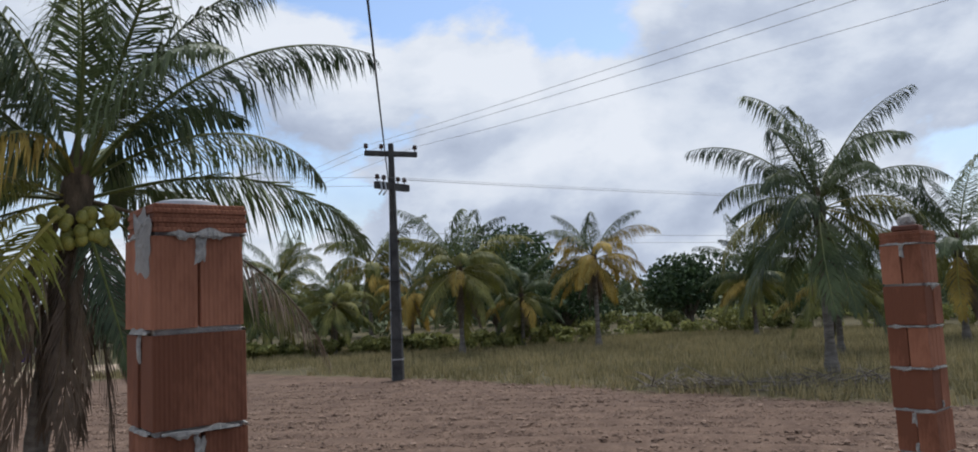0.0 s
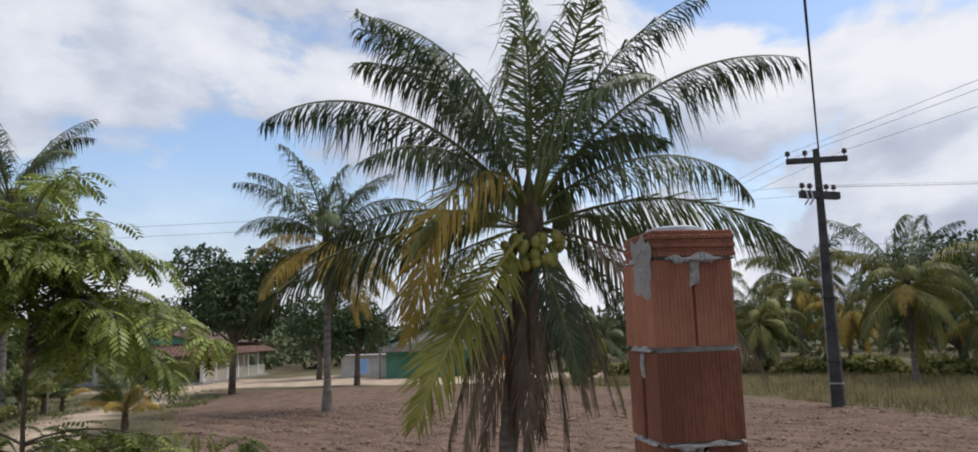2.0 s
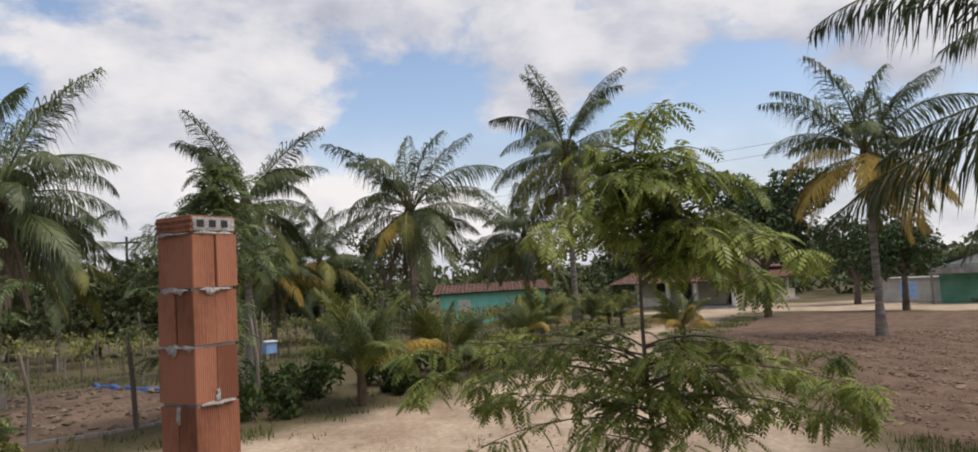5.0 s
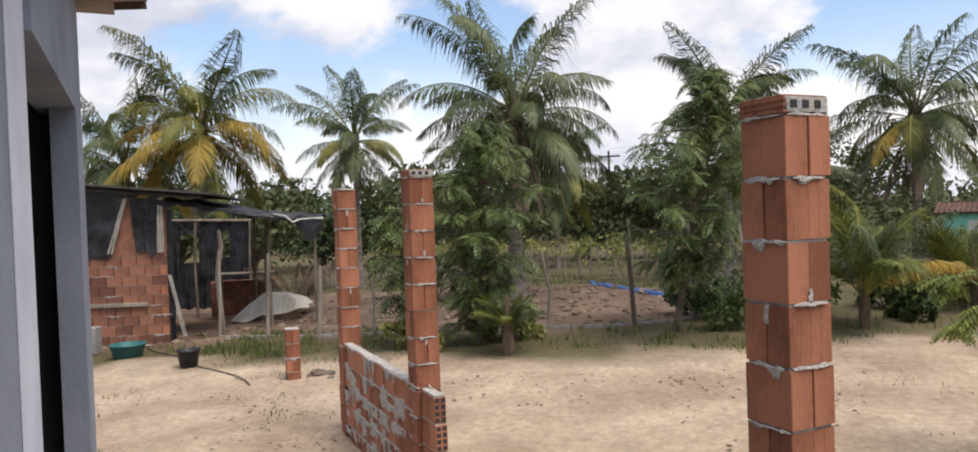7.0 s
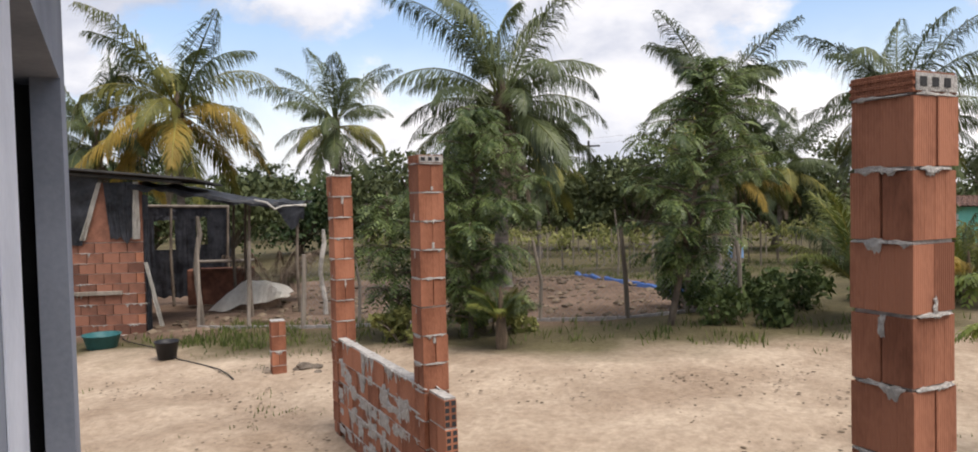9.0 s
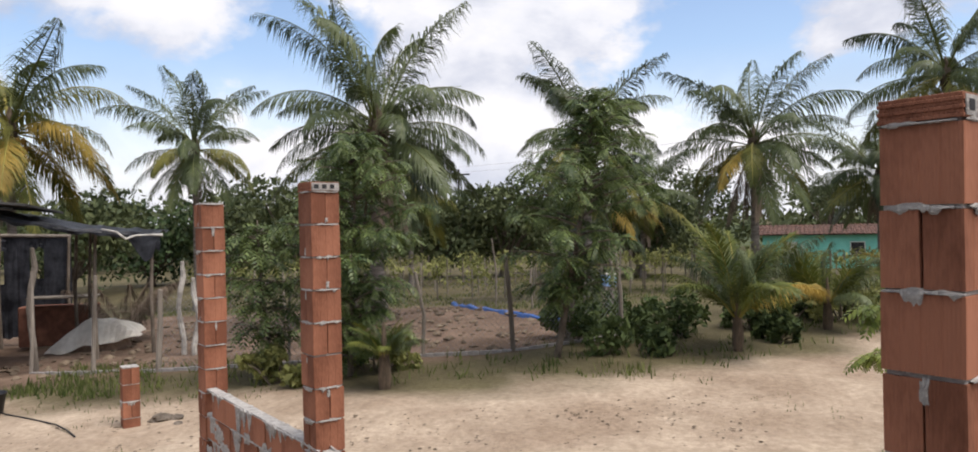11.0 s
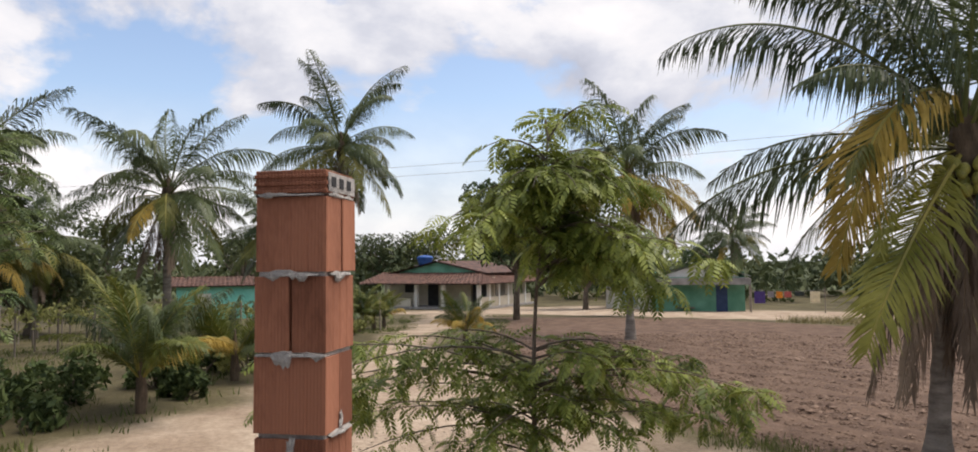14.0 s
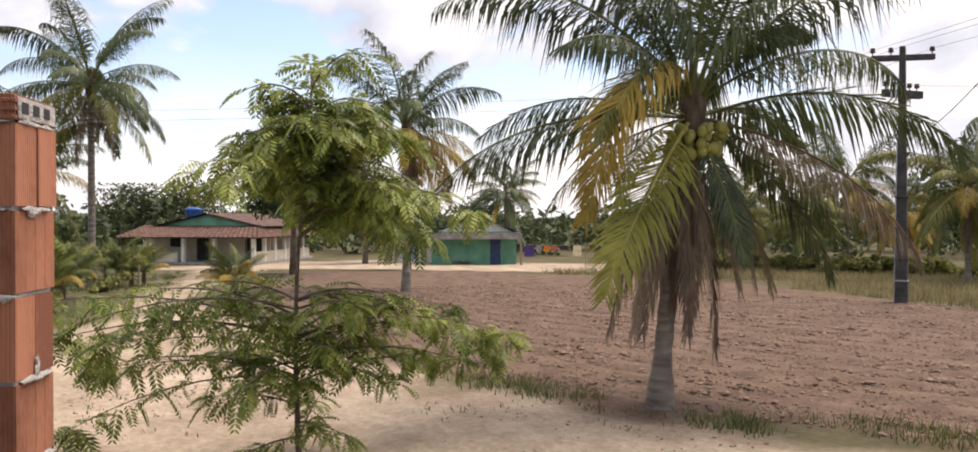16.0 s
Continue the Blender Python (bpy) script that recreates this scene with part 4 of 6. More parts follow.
def neem(x, y, top, seed, label, whorls, leaf, mat, pairs=9, girth=0.035, lean=(0, 0), per=14, hang=0.75, name="neem_tree"):
    """A young feather-leaved tree: thin trunk, whorls of limbs (height, reach, limbs, droop), hanging leaves along each."""
    rng = random.Random(seed)
    m = on_ground(x, y)
    tree = empty(name, m)
    tagged(tree, label, "tree", group="feather-leaved trees in the yard")
    h = top - m.translation.z
    trunk = [Vector((lean[0] * s + 0.04 * math.sin(5 * s + seed), lean[1] * s + 0.04 * math.cos(4 * s + seed), h * s * 0.95 - 0.1 * (1 - s))) for s in np.linspace(0, 1, 14)]
    part("trunk", tube(trunk, list(np.linspace(girth, girth * 0.2, 14)), 8), BARK, tree, smooth=True)
    cen, out, siz = [], [], []
    for zf, reach, n, droop, rise, *fan in whorls:
        a0 = rng.uniform(0, 6.28)
        for i in range(n):
            a = a0 + 6.2832 * i / n + rng.uniform(-0.3, 0.3)
            if fan:
                a = radians(fan[0] + rng.uniform(-fan[1], fan[1]))
            f = min(12.99, max(0, (zf + rng.uniform(-0.04, 0.04)) * 13))
            p = trunk[int(f)].lerp(trunk[int(f) + 1], f - int(f))
            d = Vector((math.cos(a), math.sin(a), rise + rng.uniform(-0.25, 0.25))).normalized()
            r = reach * rng.uniform(0.55, 1.2)
            pts = [p.copy()]
            for k in range(7):
                d = (d + Vector((rng.uniform(-0.06, 0.06), rng.uniform(-0.06, 0.06), -droop / 7))).normalized()
                p = p + d * r / 7
                pts.append(p.copy())
            part("limb", tube(pts, list(np.linspace(girth * 0.4, girth * 0.08, 8)), 5), BARK, tree)
            for k in range(int(per * (0.35 + 0.65 * r))):
                s = 0.15 + 0.88 * (k + rng.random()) / per
                g = min(6.99, s * 7)
                q = pts[int(g)].lerp(pts[int(g) + 1], g - int(g))
                tdir = (pts[int(g) + 1] - pts[int(g)]).normalized()
                b = rng.uniform(0, 6.28)
                o = tdir * 0.5 + Vector((math.cos(b), math.sin(b), rng.uniform(-0.5, 1.0)))
                cen.append(q)
                out.append(o)
                siz.append(leaf * rng.uniform(0.7, 1.2))
    v, f = leaf_fans(rng, cen, out, siz, pairs, hang=hang)
    raw("crown", v, f, mat, tree)
    return tree


neem(-6.95, 3.75, 3.7, 71, "young feather-leaved tree with bright drooping leaves in the sand",
     [(0.15, 0.8, 3, 0.5, 0.25), (0.22, 1.0, 4, 0.6, 0.4), (0.3, 1.1, 5, 0.7, 0.5), (0.38, 1.1, 5, 0.8, 0.5), (0.45, 0.9, 5, 0.9, 0.5), (0.28, 2.1, 3, 0.7, 0.45, 234, 28), (0.35, 2.1, 4, 0.8, 0.45, 230, 34), (0.42, 1.7, 3, 0.8, 0.45, 236, 30), (0.32, 1.5, 3, 0.7, 0.45, 50, 40), (0.4, 1.8, 4, 0.8, 0.45, 48, 38), (0.46, 1.7, 3, 0.9, 0.5, 52, 36),
      (0.67, 1.4, 7, 1.4, 1.0, 46, 45), (0.72, 1.3, 8, 1.5, 1.1, 44, 65), (0.75, 0.95, 7, 1.5, 1.0), (0.79, 1.0, 8, 1.6, 1.1), (0.83, 0.95, 8, 1.6, 1.2), (0.87, 0.85, 7, 1.7, 1.3), (0.9, 0.8, 6, 1.9, 1.4, 45, 70), (0.93, 0.65, 6, 1.8, 1.3), (0.98, 0.75, 3, 1.9, 2.0)],
     0.26, NEEM, 7, 0.03, (0.7, -0.5), 25)
neem(-12.6, -3.85, 4.05, 72, "dark leafy young tree before the hen run fence",
     [(z, r, 8, 0.5, 0.5) for z, r in ((0.14, 0.7), (0.22, 0.85), (0.3, 0.95), (0.38, 0.9), (0.46, 1.0), (0.55, 1.05), (0.64, 0.95), (0.74, 0.9), (0.84, 0.75), (0.95, 0.5))], 0.29, NEEM_DARK, 6, 0.05, (0.15, 0.1), 26, 0.75)
neem(-12.9, -5.2, 2.7, 75, "bushy dark young tree beside the brick pillar",
     [(z, r, 7, 0.5, 0.4) for z, r in ((0.3, 0.6), (0.45, 0.75), (0.6, 0.7), (0.75, 0.6), (0.9, 0.4))], 0.34, NEEM_DARK, 5, 0.04, (0.1, -0.1), 18)
neem(-13.4, -0.8, 4.6, 73, "leafy young tree with a pale leaning trunk at the fence",
     [(z, r, 7, 0.5, 0.5) for z, r in ((0.25, 0.6), (0.33, 0.9), (0.42, 1.15), (0.52, 1.15), (0.61, 1.1), (0.7, 1.15), (0.79, 0.95), (0.88, 0.7), (0.97, 0.45))], 0.31, NEEM_DARK, 6, 0.06, (0.2, 0.65), 26, 0.75)


def clump_tree(x, y, top, spread, seed, label, mat, leaf=0.3, leaves=5200, trunk=0.22, stem=0.3, name="mango_tree", lobes=11, flat=0.8):
    """A broad-crowned tree: trunk, limbs, and a crown of many leaves over uneven lobes."""
    rng = np.random.RandomState(seed)
    m = on_ground(x, y)
    tree = empty(name, m)
    tagged(tree, label, "tree")
    h = top - m.translation.z
    base = h * stem
    part("trunk", tube([(0, 0, -0.2), (0.05, 0.02, base * 0.6), (0.0, 0.1, base), (0.1, 0.0, h * 0.7)], [trunk * 1.3, trunk, trunk * 0.9, trunk * 0.4], 10), BARK, tree, smooth=True)
    cents, rads = [], []
    for i in range(lobes):
        a = 6.28 * i / lobes * 1.62 + rng.uniform(-0.3, 0.3)
        s = rng.uniform(0.25, 0.68) if i else 0
        zc = base + (h - base) * (rng.uniform(0.22, 0.78) if i else 0.62)
        c = Vector((spread * s * math.cos(a), spread * s * math.sin(a), zc))
        r = spread * rng.uniform(0.34, 0.52)
        c.z = min(c.z, h - r * flat)
        cents.append(c)
        rads.append(r)
        part("limb", tube([(0, 0.1, base * 0.9), tuple(c * 0.5 + Vector((0, 0, base * 0.4))), tuple(c)], [trunk * 0.5, trunk * 0.3, trunk * 0.08], 6), BARK, tree)
    verts, faces = leaf_cloud(rng, cents, rads, leaves, leaf, flat)
    raw("crown", verts, faces, mat, tree)
    return tree


def leaf_cloud(rng, cents, rads, leaves, leaf, flat):
    cents, rads = np.array([tuple(c) for c in cents]), np.array(rads)
    w = rads ** 2 / (rads ** 2).sum()
    pick = rng.choice(len(rads), leaves, p=w)
    d = rng.normal(size=(leaves, 3))
    d /= np.linalg.norm(d, axis=1)[:, None]
    bumpy = 1 + 0.16 * np.sin(d[:, 0] * 7 + pick) * np.sin(d[:, 1] * 6 + 2 * pick) + 0.10 * np.sin(d[:, 2] * 11)
    rr = rads[pick] * bumpy * (1 - 0.45 * rng.random_sample(leaves) ** 2.2)
    p = cents[pick] + d * rr[:, None] * np.array([1, 1, flat])
    a = rng.normal(size=(leaves, 3)) + d * 0.5 + np.array([0, 0, -0.5])
    a /= np.linalg.norm(a, axis=1)[:, None]
    b = np.cross(a, rng.normal(size=(leaves, 3)))
    b /= np.linalg.norm(b, axis=1)[:, None]
    ln = leaf * rng.uniform(0.6, 1.25, leaves)[:, None]
    q = np.stack([p - a * ln * 0.5, p + b * ln * 0.24, p + a * ln * 0.5, p - b * ln * 0.24], 1).reshape(-1, 3)
    f = np.arange(4 * leaves).reshape(-1, 4)
    return q.tolist(), f.tolist()


clump_tree(-33.7, 27.0, 7.2, 3.4, 81, "dense dark mango tree beside the house", MANGO, 0.3, 12000, 0.16, 0.36)
clump_tree(-44.0, 43.5, 5.6, 3.8, 82, "dark mango tree behind the veranda", MANGO, 0.34, 5000, 0.2, 0.25)
clump_tree(-1.0, 54.0, 7.8, 5.8, 83, "great round dark mango tree in the grove", MANGO, 0.4, 9000, 0.3, 0.12)
clump_tree(4.0, 58.0, 5.0, 4.5, 84, "round dark mango tree in the grove", MANGO, 0.4, 6000, 0.3, 0.12)
clump_tree(14.0, 60.0, 5.8, 4.2, 85, "dark mango tree beyond the grass", MANGO, 0.4, 6000, 0.3, 0.15)
clump_tree(20.0, 57.0, 4.8, 4.0, 86, "dark leafy tree beyond the grass", MANGO, 0.4, 5000, 0.3, 0.15)
clump_tree(-67.0, 43.0, 6.6, 4.2, 87, "open-crowned tree behind the house roof", WOODS, 0.35, 3800, 0.22, 0.4, "leafy_tree", 16, 0.55)
clump_tree(-70.5, 39.5, 6.0, 4.2, 88, "open-crowned tree behind the house roof", WOODS, 0.35, 3400, 0.22, 0.4, "leafy_tree", 14, 0.55)
clump_tree(-61.0, 11.5, 7.4, 4.2, 89, "thin-crowned tree behind the palms", WOODS, 0.35, 2600, 0.2, 0.4, "leafy_tree", 18, 0.45)
clump_tree(-62.0, 22.0, 5.8, 4.0, 90, "thin-crowned tree behind the turquoise house", WOODS, 0.35, 2800, 0.2, 0.4, "leafy_tree", 16, 0.5)
clump_tree(-32.2, 35.0, 4.4, 2.7, 91, "dark shade tree by the clothes line", MANGO, 0.3, 3600, 0.16, 0.4)
clump_tree(-39.5, 54.0, 4.6, 2.9, 92, "dark tree behind the green shop", MANGO, 0.28, 2600, 0.14, 0.4)


for i in range(11):
    a = radians(-137 - 5.0 * i)
    r = 47 + 5 * math.sin(i * 2.3)
    clump_tree(-1 + r * math.cos(a), -0.6 + r * math.sin(a), 5.0 + 0.7 * math.sin(i * 1.7), 4.3 + 0.6 * math.cos(i * 2.1), 93 + i, "dark round-crowned tree beyond the garden", WOODS if i % 3 else MANGO, 0.4, 4200, 0.25, 0.12, "leafy_tree", 12, 0.7)


def shrub(x, y, size, seed, label, mat, leaf=0.16, leaves=900, flat=0.75):
    rng = np.random.RandomState(seed)
    tree = empty("shrub", on_ground(x, y))
    tagged(tree, label, "shrub", group="shrubs")
    cents = [Vector((size * rng.uniform(-0.85, 0.85), size * rng.uniform(-0.85, 0.85), size * rng.uniform(0.15, 0.8))) for _ in range(10)]
    for c in cents:
        part("stem", tube([(c.x * 0.2, c.y * 0.2, -0.05), tuple(c * 0.6), tuple(c)], [0.02, 0.014, 0.005], 5), BARK, tree)
    v, f = leaf_cloud(rng, cents, [size * rng.uniform(0.16, 0.38) for _ in cents], leaves, leaf, flat)
    raw("foliage", v, f, mat, tree)
    return tree


for i, (x, y, s) in enumerate([(-14.0, 0.4, 0.7), (-14.9, 1.2, 0.7), (-14.9, -0.4, 0.75), (-15.9, 2.9, 0.7), (-16.8, 5.4, 0.55), (-15.6, 0.6, 0.7), (-14.6, 2.9, 0.4), (-16.9, 3.9, 0.6)]):
    shrub(x, y, s, 100 + i, "low dark green shrub at the foot of the fence", SCRUB_DARK, 0.15, 900, 1.1)
for i, (x, y, s) in enumerate([(-16.8, 4.9, 0.7), (-17.5, 5.6, 0.8), (-24, 11.2, 0.5), (-21, 8.0, 0.45), (-28, 13.5, 0.55), (-12.4, -4.9, 0.55), (-12.9, -3.6, 0.6)]):
    shrub(x, y, s, 120 + i, "low yellow-green shrub beside the track", SCRUB, 0.15, 700)
for i in range(20):
    t = i / 19
    shrub(-22 + 24 * t + 1.5 * math.sin(i * 2.1), 44 - 1.0 * t + 1.8 * math.cos(i * 1.7), 0.9 + 0.5 * abs(math.sin(i * 3.1)), 140 + i, "leafy green bush at the far edge of the grass", SCRUB, 0.34, 900)


for i in range(15):
    shrub(2 + 2.4 * i, 57 - 0.5 * i + 2 * math.sin(i * 1.9), 1.5 + 0.6 * abs(math.sin(i * 2.3)), 170 + i, "leafy olive bush beyond the grass", SCRUB, 0.36, 900)


def far_woods():
    """The low woods that close the view all round, as one piece of stuff."""
    rng = np.random.RandomState(5)
    cents, rads = [], []
    for i in range(330):
        a = radians(-40 + 300 * i / 330 + rng.uniform(-0.6, 0.6))
        r = rng.uniform(75, 100)
        x, y = r * math.cos(a), r * math.sin(a)
        rad = rng.uniform(2.2, 3.6)
        cents.append((x, y, -0.9 + rad * rng.uniform(0.5, 0.95)))
        rads.append(rad)
    v, f = leaf_cloud(rng, cents, rads, 60000, 0.95, 0.8)
    ob = raw("far_woods", v, f, WOODS)
    tagged(ob, "low green woods along the horizon", "woods", kind="stuff")
    # rolling land behind the woods
    bm = bmesh.new()
    ring = []
    for i in range(121):
        a = radians(-40 + 300 * i / 120)
        ring.append([bm.verts.new((r * math.cos(a), r * math.sin(a), z + (0 if z < 0 else 1.5 * math.sin(i * 0.37) + 1.0 * math.sin(i * 0.91)))) for r, z in ((104, -1.2), (112, 2.6), (160, 3.2))])
    for a, b in zip(ring, ring[1:]):
        for k in range(2):
            bm.faces.new((a[k], b[k], b[k + 1], a[k + 1]))
    hill = part("backdrop", bm, WOODS, smooth=True)
    tagged(hill, "distant wooded rise closing the horizon", "woods", kind="structure")


far_woods()


# ---- street pole and lines ----
PX, PY = -4.15, 26.6
PZ = float(height(np.float64(PX), np.float64(PY)))
pole = empty("utility_pole", pose(PX, PY, PZ))
tagged(pole, "dark weathered concrete utility pole with two crossarms", "utility pole")
part("shaft", box(-0.19, 0.19, -0.22, 0.22, -0.3, 8.3, 0.03), POLE_DARK, pole)
shaft = pole.children[0].data
for v in shaft.vertices:
    k = 1 - 0.55 * max(0, v.co.z) / 8.3
    v.co.x *= k
    v.co.y *= k
ARM = 24.0
arm = part("crossarm", box(-0.95, 0.95, -0.08, 0.08, 7.84, 8.02, 0.01), POLE_DARK, pole)
arm.matrix_local = pose(0, 0, 0, 0, 0, ARM)
low_arm = part("crossarm", box(-0.8, 0.8, -0.10, 0.10, 6.64, 6.88, 0.01), POLE_DARK, pole)
low_arm.matrix_local = pose(0, 0, 0, 0, 0, ARM + 30)


def insulator(parent, x, z, y=0.0):
    i = part("insulator", lathe([(0.012, 0), (0.012, 0.07), (0.05, 0.075), (0.055, 0.11), (0.035, 0.12), (0.05, 0.14), (0.045, 0.18), (0.02, 0.2)], 10), CERAMIC, parent)
    i.matrix_local = pose(x, y, z) @ Matrix.Diagonal((1.6, 1.6, 1.3, 1))
    return i


for x in (-0.9, -0.35, 0.88):
    insulator(arm, x, 8.02)
for x in (-0.72, -0.4, 0.3, 0.62):
    insulator(low_arm, x, 6.88)
for x in (-0.75, -0.55):
    f = part("fuse_holder", tube([(x, -0.2, 6.85), (x, -0.26, 6.55), (x - 0.02, -0.12, 6.4)], [0.03, 0.025, 0.03], 8), METAL, low_arm)
for z in (5.05, 4.75):
    sp = part("spool", lathe([(0.05, 0), (0.03, 0.03), (0.03, 0.07), (0.05, 0.1)], 10), CERAMIC, pole)
    sp.matrix_local = pose(0.16, -0.02, z)
for z in (2.4, 3.4, 1.4, 0.7):
    part("band", box(-0.19, 0.19, -0.22, 0.22, z, z + 0.05, 0.008), METAL if z == 0.7 else POLE_DARK, pole)
part("earth_conduit", tube([(-0.21, -0.05, -0.2), (-0.175, -0.04, 3.0), (-0.14, -0.03, 5.2)], 0.028, 8), METAL, pole)


def line(name, a, b, sag, r, mat, label, steps=24):
    a, b = Vector(a), Vector(b)
    pts = [a.lerp(b, i / steps) - Vector((0, 0, sag * 4 * (i / steps) * (1 - i / steps))) for i in range(steps + 1)]
    ob = part(name, tube(pts, r, 5), mat, smooth=True)
    tagged(ob, label, "cable", group="overhead lines")
    return ob


ca, sa = math.cos(radians(ARM)), math.sin(radians(ARM))
for x, dx in ((-0.9, -0.4), (-0.35, 0.0), (0.88, 0.9)):
    p = (PX + x * ca, PY + x * sa, PZ + 8.2)
    line("power_line", p, (PX + 33 + dx, PY - 38.5 + dx * 2.5, 8.4), 0.55, 0.0065, WIRE, "thin grey overhead power line")
    line("power_line", p, (PX - 33 + dx, PY + 38.5, 7.6), 0.5, 0.0065, WIRE, "thin grey overhead power line")
cb, sb = math.cos(radians(ARM + 30)), math.sin(radians(ARM + 30))
for x in (-0.6, 0.3, 0.62):
    p = (PX + x * cb, PY + x * sb, PZ + 7.05)
    line("power_line", p, (PX + 62, PY + 30 + x, 6.9), 0.6, 0.006, WIRE, "thin grey overhead power line")
for z in (5.1, 4.8):
    line("power_line", (PX + 0.2, PY, PZ + z), (PX + 62, PY + 32, z + 0.4), 0.5, 0.006, WIRE, "thin grey overhead low-voltage line")
for z, d in ((7.05, 0), (6.75, 0.4)):
    line("power_line", (PX - 0.3, PY - 0.3, PZ + z), (-60.6 + d, -7.0, 6.9 + (z - 7) * 1.5), 0.7, 0.006, WIRE, "thin grey overhead line across the garden")
line("service_cable", (-0.33, 0.2, 4.46), (PX + 0.1, PY - 0.1, PZ + 5.3), 0.5, 0.008, CABLE, "thick black supply cable to the house")
far = empty("utility_pole", on_ground(-60.6, -7.0))
tagged(far, "far dark utility pole behind the palms", "utility pole")
part("shaft", tube([(0, 0, -0.3), (0, 0, 8.0)], [0.15, 0.09], 8), POLE_DARK, far)
part("crossarm", box(-0.9, 0.9, -0.06, 0.06, 7.5, 7.63, 0.01), POLE_DARK, far).matrix_local = pose(0, 0, 0, 0, 0, 80)
for x, y in ((PX + 33, PY - 38.5),):
    other = empty("utility_pole", on_ground(x, y))
    tagged(other, "weathered concrete utility pole beside the road", "utility pole")
    part("shaft", tube([(0, 0, -0.3), (0, 0, 8.6)], [0.16, 0.09], 8), POLE_DARK, other)
    part("crossarm", box(-0.95, 0.95, -0.06, 0.06, 7.9, 8.03, 0.01), POLE_DARK, other).matrix_local = pose(0, 0, 0, 0, 0, ARM)


# ---- houses beyond the field ----
def tiled_slope(parent, a, b, c, d, rows, cols, thick=0.05, name="roof_slope"):
    """A slope of pantiles between four corners (eave a-b, ridge d-c): rows of ribs in one sheet with depth."""
    a, b, c, d = map(Vector, (a, b, c, d))
    bm = bmesh.new()
    nrm = (b - a).cross(d - a).normalized()
    grid = []
    nc = cols * 4
    for i in range(rows * 2 + 1):
        s = (i + 1) // 2 / rows
        step = 0.025 if i % 2 == 0 else 0.0
        row = []
        for j in range(nc + 1):
            t = j / nc
            p = a.lerp(b, t).lerp(d.lerp(c, t), s)
            row.append(bm.verts.new(p + nrm * (thick + step + 0.035 * math.sin(6.2832 * j / 4 + 0.8) + 0.012 * noise.noise(p * 1.3))))
        grid.append(row)
    for r0, r1 in zip(grid, grid[1:]):
        for j in range(nc):
            bm.faces.new((r0[j], r0[j + 1], r1[j + 1], r1[j]))
    low = [bm.verts.new(p - nrm * 0.02) for p in (a, b, c, d)]
    bm.faces.new(low[::-1])
    return part(name, bm, ROOF_TILE, parent)


def frame_of(p, q):
    """A pose at p with x towards q on the ground."""
    a = math.degrees(math.atan2(q[1] - p[1], q[0] - p[0]))
    return on_ground(p[0], p[1], a), math.hypot(q[0] - p[0], q[1] - p[1])


# veranda house: x runs along its front, y back
m, W = frame_of((-59.4, 34.2), (-51.0, 37.8))
W = 7.55
m.translation.z = -1.2
m = m @ Matrix.Diagonal((1.22, 1.2, 1.16, 1))
vh = empty("veranda_house", m)
tagged(vh, "cream house with a tiled veranda roof and green gable", "house")
D = 9.0
part("plinth", box(-1.7, W + 0.3, -0.2, D, -0.4, 0.12, 0.03), CONCRETE, vh)
part("step", box(W - 2.6, W - 0.2, -0.9, -0.2, -0.4, 0.06, 0.03), CONCRETE, vh)
part("front_wall", box(-1.6, W - 1.6, 2.0, 2.15, 0.12, 2.5), CREAM, vh)
part("side_wall", box(W - 1.75, W - 1.6, 2.15, D, 0.12, 2.5), CREAM, vh)
part("left_wall", box(-1.6, -1.45, 2.15, D, 0.12, 2.5), CREAM, vh)
part("back_wall", box(-0.05, W - 1.75, D - 0.15, D, 0.12, 2.5), CREAM, vh)
# flat dark panels stand in for shade within doorway, windows and porch corner
dr = part("door", box(2.35, 3.25, 1.95, 1.99, 0.12, 2.05, 0.01), OPENING_SHADE, vh, "dark panel painted as the shade in an open doorway")
part("window", box(0.3, 1.3, 1.95, 1.99, 1.1, 1.75, 0.01), OPENING_SHADE, vh, "dark panel painted as the shade in a window opening")
part("window", box(W - 1.0, W - 0.98, 1.96, 1.99, 1.2, 1.7), OPENING_SHADE, vh)
bay = part("porch_opening", box(W - 1.59, W - 0.35, 2.3, 2.36, 0.12, 1.75), OPENING_SHADE, vh, "dark panel painted as the shaded veranda corner with stacked goods")
part("porch_inner_wall", box(W - 1.6, W + 0.1, 2.4, 2.5, 0.12, 2.3), CREAM, vh)
for x in (0.0, 2.38, 4.63, W - 0.08):
    part("column", box(x, x + 0.26, 0.0, 0.26, 0.12, 1.85, 0.02), WHITE_PAINT, vh)
for k in range(1, 6):
    part("column", box(W - 0.08, W + 0.16, k * 1.5, k * 1.5 + 0.24, 0.12, 1.85, 0.02), WHITE_PAINT, vh)
part("parapet", box(W - 0.05, W + 0.12, 0.3, D - 0.3, 0.12, 0.85, 0.02), CREAM, vh)
part("parapet", box(0.26, 2.05, 0.03, 0.2, 0.12, 0.75, 0.02), CREAM, vh)
part("beam", box(-0.3, W + 0.3, 0.02, 0.2, 1.85, 2.0, 0.01), WOOD, vh)
tiled_slope(vh, (-2.1, -0.6, 1.82), (W + 0.7, -0.6, 1.82), (W - 0.7, 2.2, 2.62), (-1.8, 2.2, 2.62), 8, 30)
